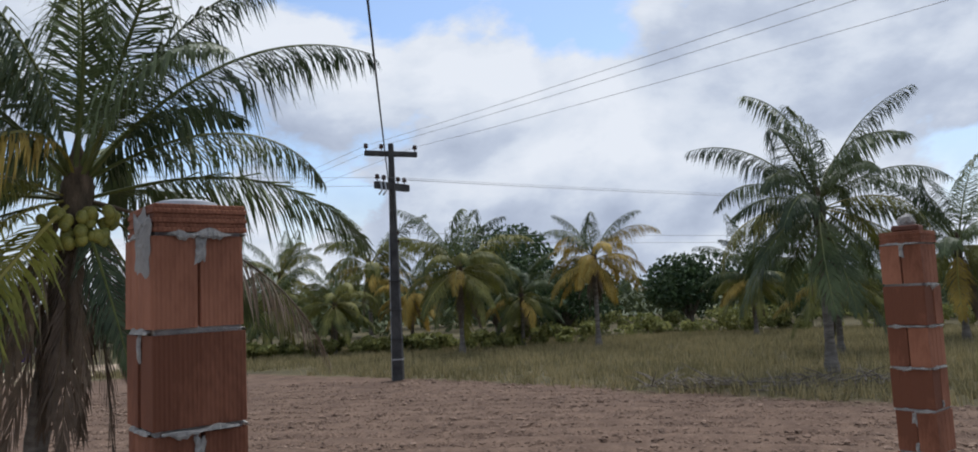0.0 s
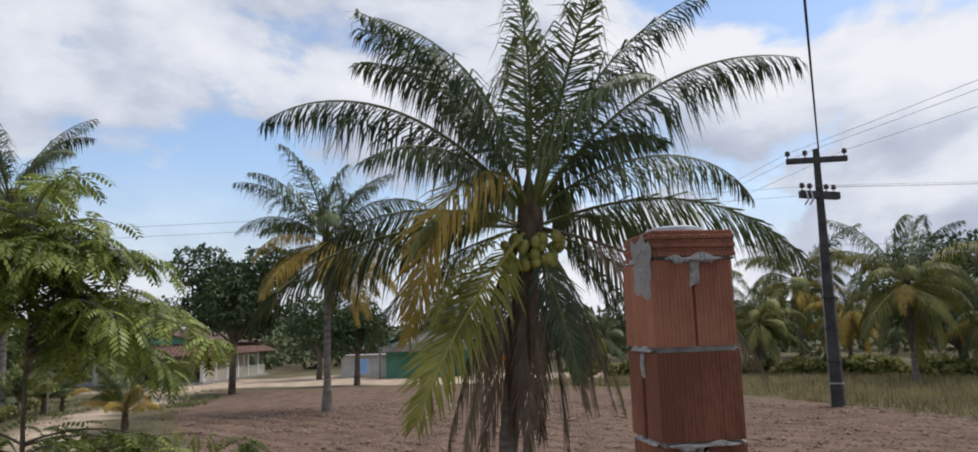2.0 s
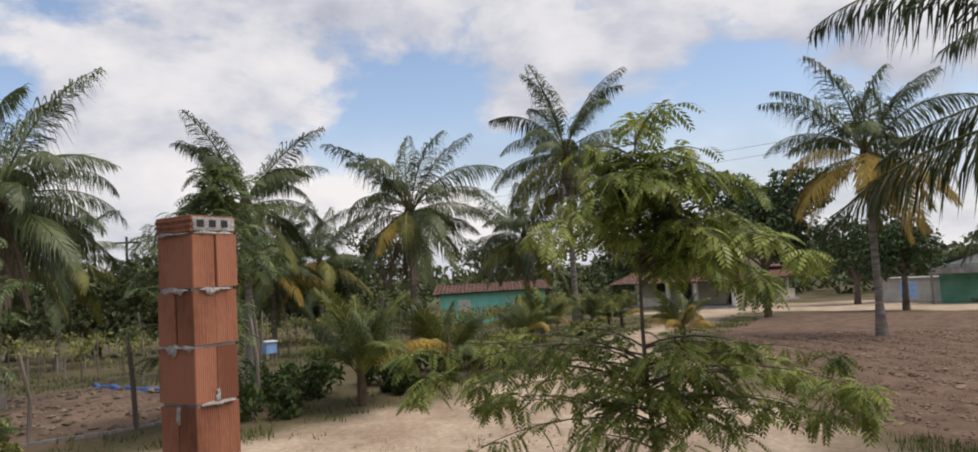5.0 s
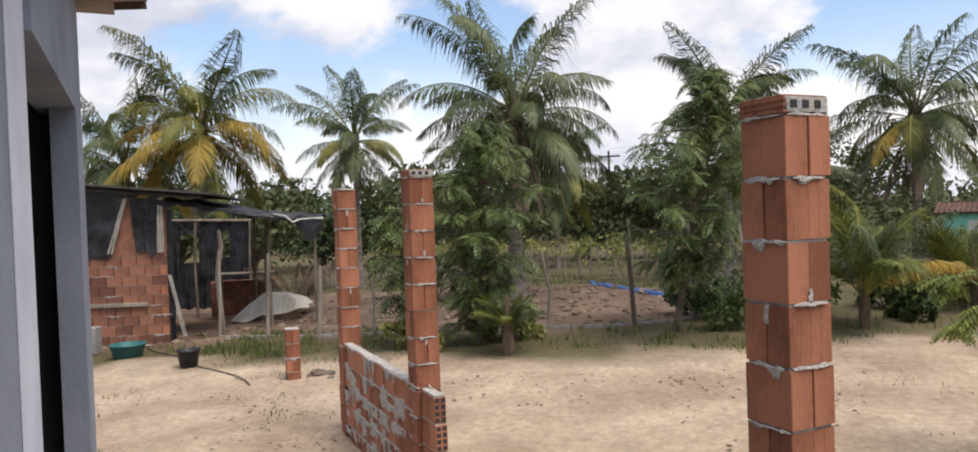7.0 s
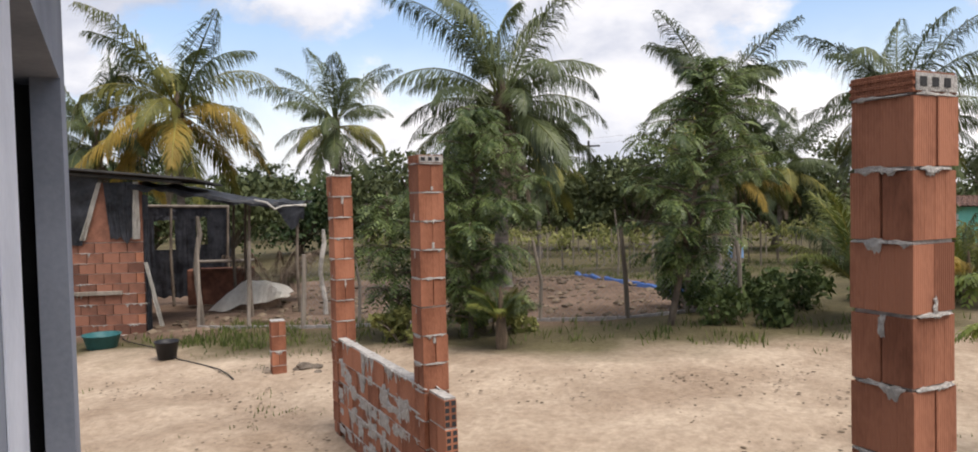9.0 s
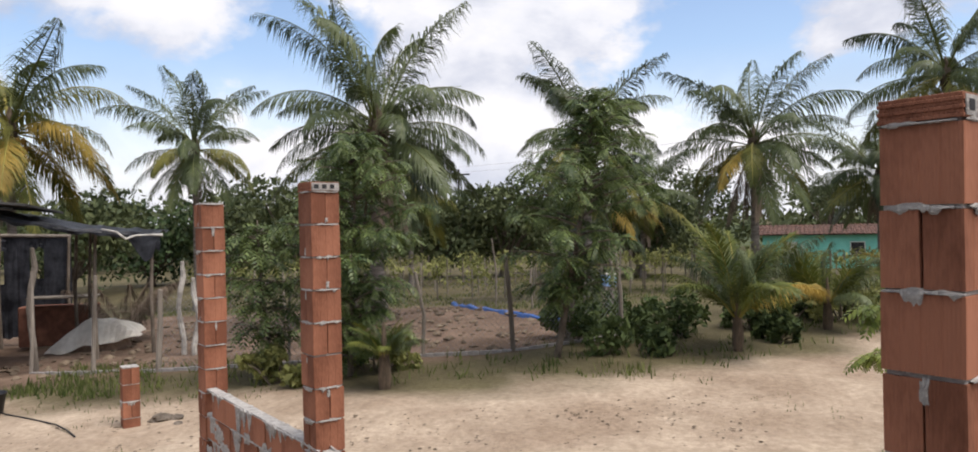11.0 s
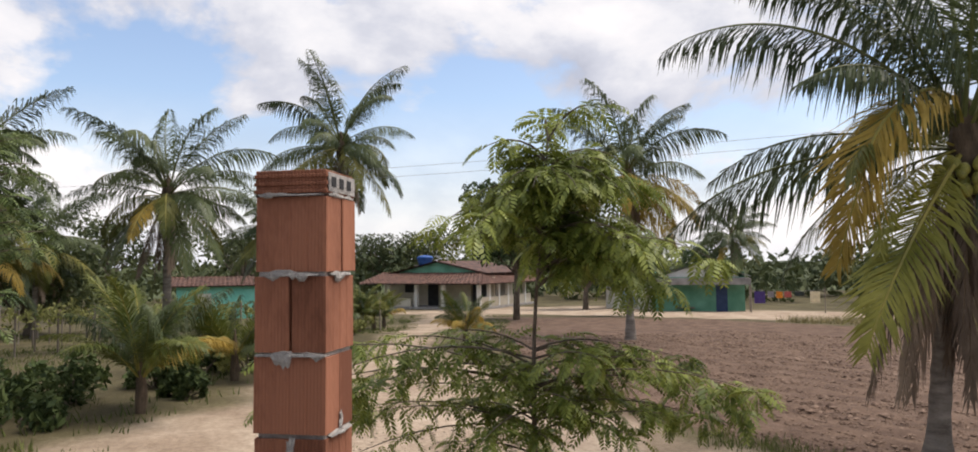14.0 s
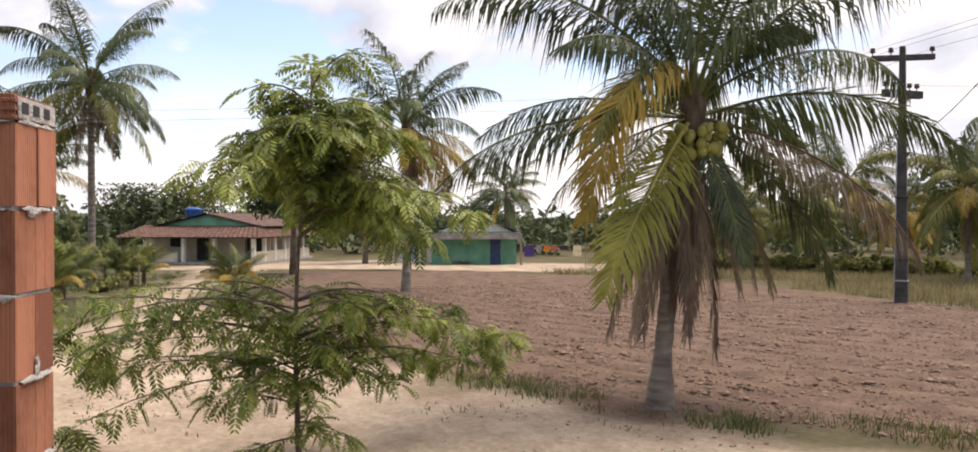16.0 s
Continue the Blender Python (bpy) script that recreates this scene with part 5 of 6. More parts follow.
tiled_slope(vh, (W + 0.7, -0.6, 1.82), (W + 0.7, D + 0.4, 1.82), (W - 1.3, D + 0.4, 2.62), (W - 0.7, 2.2, 2.62), 6, 30)
gb = bmesh.new()
gv = [gb.verts.new(p) for p in ((-0.9, 2.1, 2.5), (W - 1.1, 2.1, 2.5), (W - 1.1, 2.1, 2.66), (3.2, 2.1, 3.5), (-0.9, 2.1, 2.6))]
f = gb.faces.new(gv)
ex = bmesh.ops.extrude_face_region(gb, geom=[f])
for v in ex["geom"]:
    if isinstance(v, bmesh.types.BMVert):
        v.co.y += 0.15
part("gable", gb, GREEN_PAINT, vh, "faded green gable wall")
tiled_slope(vh, (-1.6, 1.8, 2.5), (-1.6, D + 0.3, 2.5), (3.2, D + 0.3, 3.55), (3.2, 1.8, 3.55), 9, 24)
tiled_slope(vh, (W - 0.2, D + 0.3, 2.6), (W - 0.2, 1.8, 2.6), (3.2, 1.8, 3.55), (3.2, D + 0.3, 3.55), 9, 24)
tank = empty("water_tank", m @ pose(0.2, 5.0, 3.05))
tagged(tank, "blue plastic water tank behind the house roof", "water tank")
part("stand", box(-0.6, 0.6, -0.6, 0.6, -3.0, 0.2), CONCRETE, tank)
part("body", lathe([(0.5, 0.2), (0.62, 0.75), (0.66, 0.8), (0.66, 0.86), (0.4, 0.98), (0.1, 1.02)], 20), BLUE_PLASTIC, tank, smooth=True)
aer = part("antenna_pole", tube([(2.4, 5.4, 2.7), (2.4, 5.4, 5.0)], 0.02, 6), METAL)
aer.matrix_world = m
tagged(aer, "thin metal aerial pole on the house", "antenna")

# green kiosk
m, W = frame_of((-37.2, 43.6), (-31.9, 47.3))
m = m @ Matrix.Diagonal((1.14, 1.14, 1.14, 1))
W /= 1.14
kiosk = empty("kiosk", m)
tagged(kiosk, "small green-painted shop with a grey sheet roof", "building")
D = 4.5
part("front_wall", box(0, W, 0, 0.14, -0.3, 2.2), GREEN_PAINT, kiosk)
part("left_wall", box(0, 0.14, 0.14, D, -0.3, 2.5), GREEN_PAINT, kiosk)
part("right_wall", box(W - 0.14, W, 0.14, D, -0.3, 2.5), GREEN_PAINT, kiosk)
part("back_wall", box(0.14, W - 0.14, D - 0.14, D, -0.3, 2.5), GREEN_PAINT, kiosk)
part("awning", box(-0.4, W + 0.3, -1.0, 0.25, 2.1, 2.14), FIBROCEMENT, kiosk, "grey corrugated awning")
part("fascia", box(-0.4, W + 0.3, -1.05, -1.01, 1.72, 2.14), FIBROCEMENT, kiosk)
gb = bmesh.new()
gv = [gb.verts.new(p) for p in ((0.3, 0.02, 2.2), (W - 0.3, 0.02, 2.2), (W - 1.9, 0.02, 2.95), (W * 0.5, 0.02, 3.0))]
f = gb.faces.new(gv)
ex = bmesh.ops.extrude_face_region(gb, geom=[f])
for v in ex["geom"]:
    if isinstance(v, bmesh.types.BMVert):
        v.co.y += 0.12
part("gable", gb, WHITE_PAINT, kiosk, "pale weathered gable")
tiled_slope(kiosk, (-0.4, -0.2, 2.3), (-0.4, D + 0.3, 2.3), (W * 0.55, D + 0.3, 3.1), (W * 0.55, -0.2, 3.1), 3, 20, name="roof_sheet").data.materials[0] = FIBROCEMENT
tiled_slope(kiosk, (W + 0.4, D + 0.3, 2.3), (W + 0.4, -0.2, 2.3), (W * 0.55, -0.2, 3.1), (W * 0.55, D + 0.3, 3.1), 3, 20, name="roof_sheet").data.materials[0] = FIBROCEMENT
part("door", box(W - 1.75, W - 1.05, -0.03, 0.0, -0.05, 1.75, 0.01), BLUE_DOOR, kiosk, "dark blue door")
part("counter", box(1.4, 2.6, -0.3, 0.0, 0.2, 0.28, 0.01), WOOD, kiosk)
for x in (-0.35, W + 0.2):
    part("post", box(x, x + 0.12, -1.0, -0.88, -0.3, 2.1, 0.01), WOOD, kiosk)

# low pale building and shelter between the house and the kiosk
m, W = frame_of((-44.0, 46.0), (-39.5, 48.0))
low = empty("outbuilding", m)
tagged(low, "low whitewashed outbuilding behind the trees", "building")
part("wall", box(0, 5, 0, 3, -0.3, 1.7), WHITE_PAINT, low)
part("roof", box(-0.3, 5.3, -0.4, 3.3, 1.7, 1.76), FIBROCEMENT, low)

# turquoise house
m, W = frame_of((-55.3, 14.9), (-52.6, 22.3))
th = empty("turquoise_house", m)
tagged(th, "long turquoise house with a low tiled roof", "house")
D = 6.0
part("front_wall", box(0, W, 0, 0.15, -0.4, 2.35), TURQUOISE, th)
part("left_wall", box(0, 0.15, 0.15, D, -0.4, 2.35), TURQUOISE, th)
part("right_wall", box(W - 0.15, W, 0.15, D, -0.4, 2.35), TURQUOISE, th)
part("back_wall", box(0.15, W - 0.15, D - 0.15, D, -0.4, 2.35), TURQUOISE, th)
for x in (1.4, 5.6):
    # second window is a near-black panel, painting the unlit room behind it
    wd = part("window", box(x, x + 0.8, -0.03, 0.0, 0.95, 1.75, 0.01), OPENING_SHADE if x > 3 else WHITE_PAINT, th)
    part("window_frame", box(x - 0.06, x + 0.86, -0.02, -0.004, 0.89, 1.81, 0.01), WHITE_PAINT, wd)
part("door", box(3.6, 4.4, -0.03, 0.0, -0.1, 1.9, 0.01), TURQUOISE, th)
tiled_slope(th, (-0.5, -0.5, 2.3), (W + 0.5, -0.5, 2.3), (W + 0.5, D / 2, 2.9), (-0.5, D / 2, 2.9), 8, 30)
tiled_slope(th, (W + 0.5, D + 0.5, 2.3), (-0.5, D + 0.5, 2.3), (-0.5, D / 2, 2.9), (W + 0.5, D / 2, 2.9), 8, 30)
for s, x in ((0, 0.0), (1, W - 0.15)):
    gb = bmesh.new()
    gv = [gb.verts.new(p) for p in ((x, 0.0, 2.35), (x, D, 2.35), (x, D / 2, 2.87))]
    f = gb.faces.new(gv)
    ex = bmesh.ops.extrude_face_region(gb, geom=[f])
    for v in ex["geom"]:
        if isinstance(v, bmesh.types.BMVert):
            v.co.x += 0.15
    part("gable", gb, TURQUOISE, th)

# clothes line
cl = empty("clothes_line", on_ground(-30.0, 45.0, 32))
tagged(cl, "washing line with coloured clothes between two posts", "clothes line")
for x in (0, 4.6):
    part("post", tube([(x, 0, -0.2), (x, 0, 1.7)], 0.035, 6), WOOD, cl)
part("cord", tube([(0, 0, 1.55), (2.3, 0, 1.42), (4.6, 0, 1.55)], 0.006, 4), WIRE, cl)
for i, (x, w, h, c) in enumerate(((0.2, 0.7, 0.8, 0), (1.05, 0.4, 0.4, 1), (1.6, 0.4, 0.45, 2), (2.1, 0.45, 0.4, 3), (2.75, 0.6, 0.3, 4), (3.7, 0.6, 0.75, 5))):
    bm = bmesh.new()
    gr = [[bm.verts.new((x + w * a / 6, 0.02 * math.sin(a * 2 + b) * b / 4, 1.45 - h * b / 4)) for a in range(7)] for b in range(5)]
    for b in range(4):
        for a in range(6):
            bm.faces.new((gr[b][a], gr[b][a + 1], gr[b + 1][a + 1], gr[b + 1][a]))
    bmesh.ops.solidify(bm, geom=bm.faces[:], thickness=0.008)
    part("garment", bm, CLOTHS[c], cl)
blue = part("blue_sheet", box(0, 1.0, 0, 0.02, 0.5, 1.5, 0.004), CLOTHS[6])
blue.matrix_world = on_ground(-38.5, 41.6, 30)
tagged(blue, "pale blue sheet hung out under the trees", "cloth")


# ---- hen shed ----
SH = pose(-13.75, -10.75, -0.06, 0, 0, 110) @ Matrix.Diagonal((-1, 1, 1, 1))
shed = empty("hen_shed", SH)
tagged(shed, "lean-to hen shed of brick and black plastic sheeting", "shed")
# x runs along the front to the hidden end, -x over the open bay; y forward (towards the yard) is negative
SHED_BRICK = block_mesh(0.288, 0.0915, 0.188, grooves=4, name="shed_brick")
SHED_BRICK.materials[0] = CLAY_OLD
rng = random.Random(31)
for c in range(9):
    x = 0.0 + (0.15 if c % 2 else 0)
    if c % 2:
        b = link("brick", HALF_BRICK, None, shed)
        b.matrix_local = pose(0.07, 0, 0.2 * c, 0, 0, 0)
    while x < 4.4:
        b = link("brick", SHED_BRICK, None, shed)
        b.matrix_local = pose(x + 0.144, rng.uniform(-0.006, 0.006), 0.2 * c, 0, 0, rng.uniform(-1, 1))
        x += 0.3
    part("mortar_joint", box(0.0, 4.5, -0.035, 0.035, 0.2 * c + 0.186, 0.2 * c + 0.203), MORTAR, shed)
for c in range(8):
    for k in range(5):
        if rng.random() < 0.6:
            ms = part("mortar_smear", smear(rng, rng.uniform(0.2, 0.5), 0.02, rng.choice((0.04, 0.08, 0.14)), 0.006), MORTAR, shed)
            ms.matrix_local = pose(0.3 + 0.75 * k + rng.uniform(-0.2, 0.2), -0.049, 0.2 * c + 0.196)
part("plank", box(0.4, 2.6, -0.12, -0.05, 0.78, 0.86, 0.01), WOOD, shed, "grey plank along the wall")
part("footing", box(-0.1, 4.5, -0.07, 0.07, -0.25, 0.0, 0.01), MORTAR, shed)
part("brick_pier", box(0.0, 1.35, -0.045, 0.045, 1.8, 2.95, 0.006), CLAY_OLD, shed)


def sheet(x0, x1, ztop, zbot, seed, sway=0.06, cut=0.12, y=-0.09, n=26, k=14):
    """A creased hanging sheet with a ragged hem."""
    r = random.Random(seed)
    bm = bmesh.new()
    rows = []
    for i in range(n + 1):
        s = i / n
        col = []
        hem = zbot(s) + cut * noise.noise(Vector((s * 4, seed, 0)))
        for j in range(k + 1):
            t = j / k
            xx = x0(t) + (x1(t) - x0(t)) * s
            z = ztop(s) + (hem - ztop(s)) * t
            col.append(bm.verts.new((xx, y + sway * t * noise.noise(Vector((s * 5, t * 2, seed))) + 0.02 * noise.noise(Vector((s * 17, t * 6, seed))), z)))
        rows.append(col)
    for a, b in zip(rows, rows[1:]):
        for j in range(k):
            bm.faces.new((a[j], b[j], b[j + 1], a[j + 1]))
    bmesh.ops.solidify(bm, geom=bm.faces[:], thickness=0.006)
    return bm


part("plastic_sheet", sheet(lambda t: 0.75 + 0.35 * t, lambda t: 4.4, lambda s: 3.04 + 0.38 * s, lambda s: 1.75, 3), BLACK_SHEET, shed, "creased black plastic sheet")
part("plastic_sheet", sheet(lambda t: 0.1, lambda t: 0.68 - 0.1 * t, lambda s: 2.95, lambda s: 1.85, 4, cut=0.2), BLACK_SHEET, shed)
part("sheet_edge", sheet(lambda t: 0.70 + 0.33 * t, lambda t: 0.78 + 0.36 * t, lambda s: 2.95, lambda s: 1.85, 5, y=-0.11, n=4), WHITE_SHEET, shed, "torn white underside of the sheet")
part("sheet_edge", sheet(lambda t: 0.02, lambda t: 0.12 + 0.05 * t, lambda s: 2.95, lambda s: 1.85, 6, y=-0.11, n=4), WHITE_SHEET, shed)
rf = part("roof_sheet", box(-0.75, 4.8, -0.5, 1.9, 3.0, 3.04, 0.004), POLE_DARK, shed)
rf.matrix_local = pose(0, 0, 0.04, -2, -6, 0)
part("cross_rail", tube([(-0.5, 5.0, 2.42), (1.9, 5.0, 2.5)], 0.04, 8), WOOD, shed)
part("rafter", tube([(-0.8, -0.2, 2.92), (4.7, -0.2, 3.46)], 0.03, 8), POLE_DARK, shed)
# the open bay: sheeting across its back, torn open in two places
for x0_, x1_, zt_, zb_, sd_ in ((-0.47, 0.05, 2.42, 0.1, 7), (0.4, 0.87, 2.45, 0.1, 8), (1.44, 1.9, 2.5, 0.1, 9), (0.87, 1.44, 1.34, 0.1, 14), (0.87, 1.44, 2.48, 2.1, 15), (0.05, 0.4, 1.45, 0.1, 16), (0.05, 0.4, 2.45, 2.15, 17)):
    part("bay_sheet", sheet(lambda t: x0_ - 0.03, lambda t: x1_ + 0.03, lambda s: zt_, lambda s: zb_, sd_, y=5.0 + 0.02 * (sd_ % 3), cut=0.06, n=10, k=8), BLACK_SHEET, shed)
part("dividing_wall", box(1.75, 1.87, 0.12, 4.95, -0.2, 2.9), CLAY_OLD, shed)


def awning():
    """Loose sheeting from the roof edge out over the bay, sagging between its props, with a torn front hem."""
    bm = bmesh.new()
    rim = [(0.2, -0.15, 2.9), (-0.46, 0.0, 2.84), (-1.43, 0.6, 2.6), (-2.2, 0.95, 2.5), (-2.91, 1.3, 2.46)]
    rows = []
    for i in range(41):
        f = i / 40 * 4
        q = min(3, int(f))
        p = Vector(rim[q]).lerp(Vector(rim[q + 1]), f - q)
        hang = 0.10 + 0.10 * noise.noise(Vector((i * 0.35, 2, 0))) + (0.42 * min(1, (i - 32) / 4) * (1 if i < 39 else 0.6) if i > 32 else 0)
        sag = 0.05 * math.sin(i * 0.8)
        rows.append([bm.verts.new(v) for v in (
            p + Vector((0.02 * math.sin(i), -0.03 + 0.05 * noise.noise(Vector((i * 0.5, 9, 1))), -hang)), p + Vector((0, -0.04, -hang * 0.5)), p + Vector((0, 0, sag * 0.4)),
            p + Vector((0.05, 0.8, 0.05 + sag)), p + Vector((0.1, 1.7, 0.02 - sag)), p + Vector((0.15, 2.6, 0.06)))])
    for a, b in zip(rows, rows[1:]):
        for j in range(5):
            bm.faces.new((a[j], b[j], b[j + 1], a[j + 1]))
    bmesh.ops.solidify(bm, geom=bm.faces[:], thickness=0.006)
    return bm


part("canopy_sheet", awning(), BLACK_SHEET, shed, "sagging black plastic sheet over the open bay")
part("hem_edge", tube([(-1.95, 0.8, 2.56), (-2.2, 0.86, 2.5), (-2.35, 0.9, 2.36), (-2.5, 1.0, 2.42), (-2.75, 1.15, 2.43), (-2.95, 1.26, 2.42)], [0.01, 0.02, 0.025, 0.018, 0.015, 0.03], 6), WHITE_SHEET, shed, "torn white edge of the sheet")
for x, y, h in ((-1.75, 1.3, 2.52), (-1.05, 3.0, 2.52), (-1.3, 3.1, 2.5), (-0.47, 4.95, 2.42), (0.85, 4.6, 2.42), (-2.75, 1.35, 2.42)):
    part("post", tube([(x, y, -0.3), (x + 0.04, y, h * 0.5), (x, y + 0.03, h)], [0.04, 0.035, 0.03], 8), BARK, shed)
for px_, py_, hh, sd_ in ((-0.95, 0.18, 2.25, 1), (-3.3, 0.9, 1.9, 3), (-3.6, 0.5, 1.6, 4)):
    part("crooked_post", tube([(px_ + 0.05 * math.sin(sd_ * 3 + q * 1.3), py_ + 0.05 * math.cos(q * 2), -0.2 + (hh + 0.2) * q / 7) for q in range(8)], [0.06, 0.055, 0.05, 0.055, 0.045, 0.05, 0.055, 0.035], 7), DRIFTWOOD if sd_ > 1 else WOOD, shed, "bleached crooked branch post")
part("hanging_sheet", sheet(lambda t: -0.12, lambda t: -0.01, lambda s: 2.7, lambda s: 0.0, 12, y=-0.03, n=6), BLACK_SHEET, shed)
part("hanging_edge", sheet(lambda t: -0.1 - 0.28 * t, lambda t: -0.03 - 0.26 * t, lambda s: 1.4, lambda s: 0.15, 13, y=-0.13, n=4), WHITE_SHEET, shed)
part("nest_bench", box(-1.2, 0.35, 4.0, 4.5, 0.0, 0.88, 0.02), CLAY_OLD, shed, "brick nest bench under the roof")
part("bench_board", box(-1.25, 0.12, 3.7, 4.25, 1.06, 1.10, 0.01), WOOD, shed)
for x in (-1.15, 0.02):
    part("bench_leg", box(x, x + 0.05, 3.95, 4.0, 0.0, 1.06), WOOD, shed)

# bleached dead fronds leaning by the shed
leanto = empty("dead_frond_stack", on_ground(-18.1, -10.4, 30))
tagged(leanto, "stack of bleached dead palm fronds leaning by the shed", "palm fronds")
for i in range(7):
    f = link("frond", frond("dead", 68, i), None, leanto)
    f.matrix_local = pose(0.15 * i - 0.5, 0.1 * math.sin(i * 2), 0, 0, 0, 40 + 35 * i) @ Matrix.Diagonal((1.9, 1.9, 1.9, 1))

# white woven sack cloth draped over low supports
tarp = bmesh.new()
gr = []
for i in range(17):
    row = []
    for j in range(13):
        x, y = -1.05 + 2.1 * i / 16, -0.7 + 1.4 * j / 12
        e = max(abs(x) / 1.05, abs(y) / 0.7)
        z = 0.52 * (1 - 0.75 * e ** 2) - 0.10 * x + 0.09 * noise.noise(Vector((x * 2.2, y * 2.5, 3)))
        row.append(tarp.verts.new((x * (1 + 0.06 * math.sin(j * 1.3)), y * (1 + 0.08 * math.sin(i * 1.1)), max(0.02, z))))
    gr.append(row)
for a, b in zip(gr, gr[1:]):
    for j in range(12):
        tarp.faces.new((a[j], b[j], b[j + 1], a[j + 1]))
bmesh.ops.solidify(tarp, geom=tarp.faces[:], thickness=0.01)
tp = part("sack_cover", tarp, SACK)
tp.matrix_world = on_ground(-17.05, -10.45, -70) @ Matrix.Diagonal((0.8, 0.9, 1.25, 1))
tagged(tp, "white woven sack cloth draped over a low heap", "cover")
hp = bmesh.new()
bmesh.ops.create_icosphere(hp, subdivisions=3, radius=1)
for v in hp.verts:
    v.co = Vector((v.co.x * 0.85, v.co.y * 0.5, max(-0.1, v.co.z) * 0.4 + 0.05 * noise.noise(v.co * 3)))
heap = part("earth_mound", hp, CLOD)
heap.matrix_world = on_ground(-17.05, -10.45, -70) @ Matrix.Diagonal((0.8, 0.9, 1.1, 1))
tagged(heap, "low heap of brown earth under a cover", "heap")

basin = part("basin", lathe([(0.30, 0.0), (0.36, 0.02), (0.45, 0.30), (0.48, 0.31), (0.48, 0.34), (0.43, 0.33), (0.34, 0.05), (0.05, 0.04)], 28), TEAL_PLASTIC, smooth=True)
basin.matrix_world = on_ground(-12.1, -10.35, 0) @ Matrix.Diagonal((0.66, 0.66, 0.75, 1))
tagged(basin, "dull teal plastic basin standing by the shed wall", "basin")
bucket = part("bucket", lathe([(0.17, 0.0), (0.19, 0.01), (0.25, 0.33), (0.265, 0.335), (0.265, 0.36), (0.24, 0.35), (0.18, 0.03), (0.03, 0.025)], 26), BLACK_PLASTIC, smooth=True)
bucket.matrix_world = on_ground(-11.2, -8.38, 0) @ Matrix.Diagonal((0.7, 0.7, 0.78, 1))
tagged(bucket, "black plastic bucket on the sand", "bucket")
lbox = part("crate", box(-0.15, 0.15, -0.12, 0.12, 0, 0.5, 0.01), FIBROCEMENT)
lbox.matrix_world = on_ground(-12.6, -11.6, 20)
tagged(lbox, "pale battered crate leaning by the shed", "crate")
hose = part("hose", tube([(-12.2 + 0.3 * i, -9.6 + 0.42 * i + 0.12 * math.sin(i * 1.3), float(height(np.float64(-12.2 + 0.3 * i), np.float64(-9.6 + 0.42 * i))) + 0.03) for i in range(-5, 9)], 0.010, 6), CABLE, smooth=True)
tagged(hose, "black garden hose lying on the sand", "hose")
for i, (x, y, s) in enumerate(((-10.55, -5.72, 0.12), (-10.6, -5.55, 0.08), (-10.3, -5.4, 0.05))):
    cb_ = bmesh.new()
    bmesh.ops.create_icosphere(cb_, subdivisions=3, radius=s)
    for v in cb_.verts:
        v.co = Vector((v.co.x * 1.3, v.co.y, max(-0.02, v.co.z * 0.55))) * (1 + 0.5 * noise.noise(v.co * 14 + Vector((i, 0, 0))))
    o = part("rubbish_clod", cb_, BARK)
    o.matrix_world = on_ground(x, y, 40 * i)
    tagged(o, "dark heap of dry rubbish on the sand", "rubbish")


# ---- hen run fence ----
fence = empty("wire_fence", pose(0, 0, 0))
tagged(fence, "chicken-wire fence on rough wooden posts", "fence")
RUN = [(-14.0, -9.8), (-13.7, -7.4), (-13.75, -5.2), (-13.85, -3.0), (-13.95, -1.5), (-15.2, 0.4), (-17.6, 0.5), (-20.5, -1.2), (-23.0, -3.2)]


def gz(x, y):
    return float(height(np.float64(x), np.float64(y)))


rng = random.Random(77)
posts = []
for (x0, y0), (x1, y1) in zip(RUN, RUN[1:]):
    n = max(1, round(math.hypot(x1 - x0, y1 - y0) / 1.3))
    for i in range(n):
        posts.append((x0 + (x1 - x0) * i / n, y0 + (y1 - y0) * i / n))
for i, (x, y) in enumerate(posts):
    h = rng.uniform(1.35, 1.9)
    r = rng.uniform(0.022, 0.045)
    part("post", tube([(x, y, gz(x, y) - 0.2), (x + rng.uniform(-0.06, 0.06), y + rng.uniform(-0.06, 0.06), gz(x, y) + h * 0.5), (x + rng.uniform(-0.12, 0.12), y + rng.uniform(-0.12, 0.12), gz(x, y) + h)], [r * 1.1, r, r * 0.85], 7), WOOD, fence)
bm = bmesh.new()


def strand(bm, a, b, r):
    a, b = Vector(a), Vector(b)
    d = (b - a).normalized()
    s = d.cross(Vector((0.3, 0.2, 0.9))).normalized() * r
    t = d.cross(s)
    vs = []
    for p in (a, b):
        vs.append([bm.verts.new(p + s), bm.verts.new(p - s * 0.5 + t * 0.87), bm.verts.new(p - s * 0.5 - t * 0.87)])
    for k in range(3):
        bm.faces.new((vs[0][k], vs[0][(k + 1) % 3], vs[1][(k + 1) % 3], vs[1][k]))


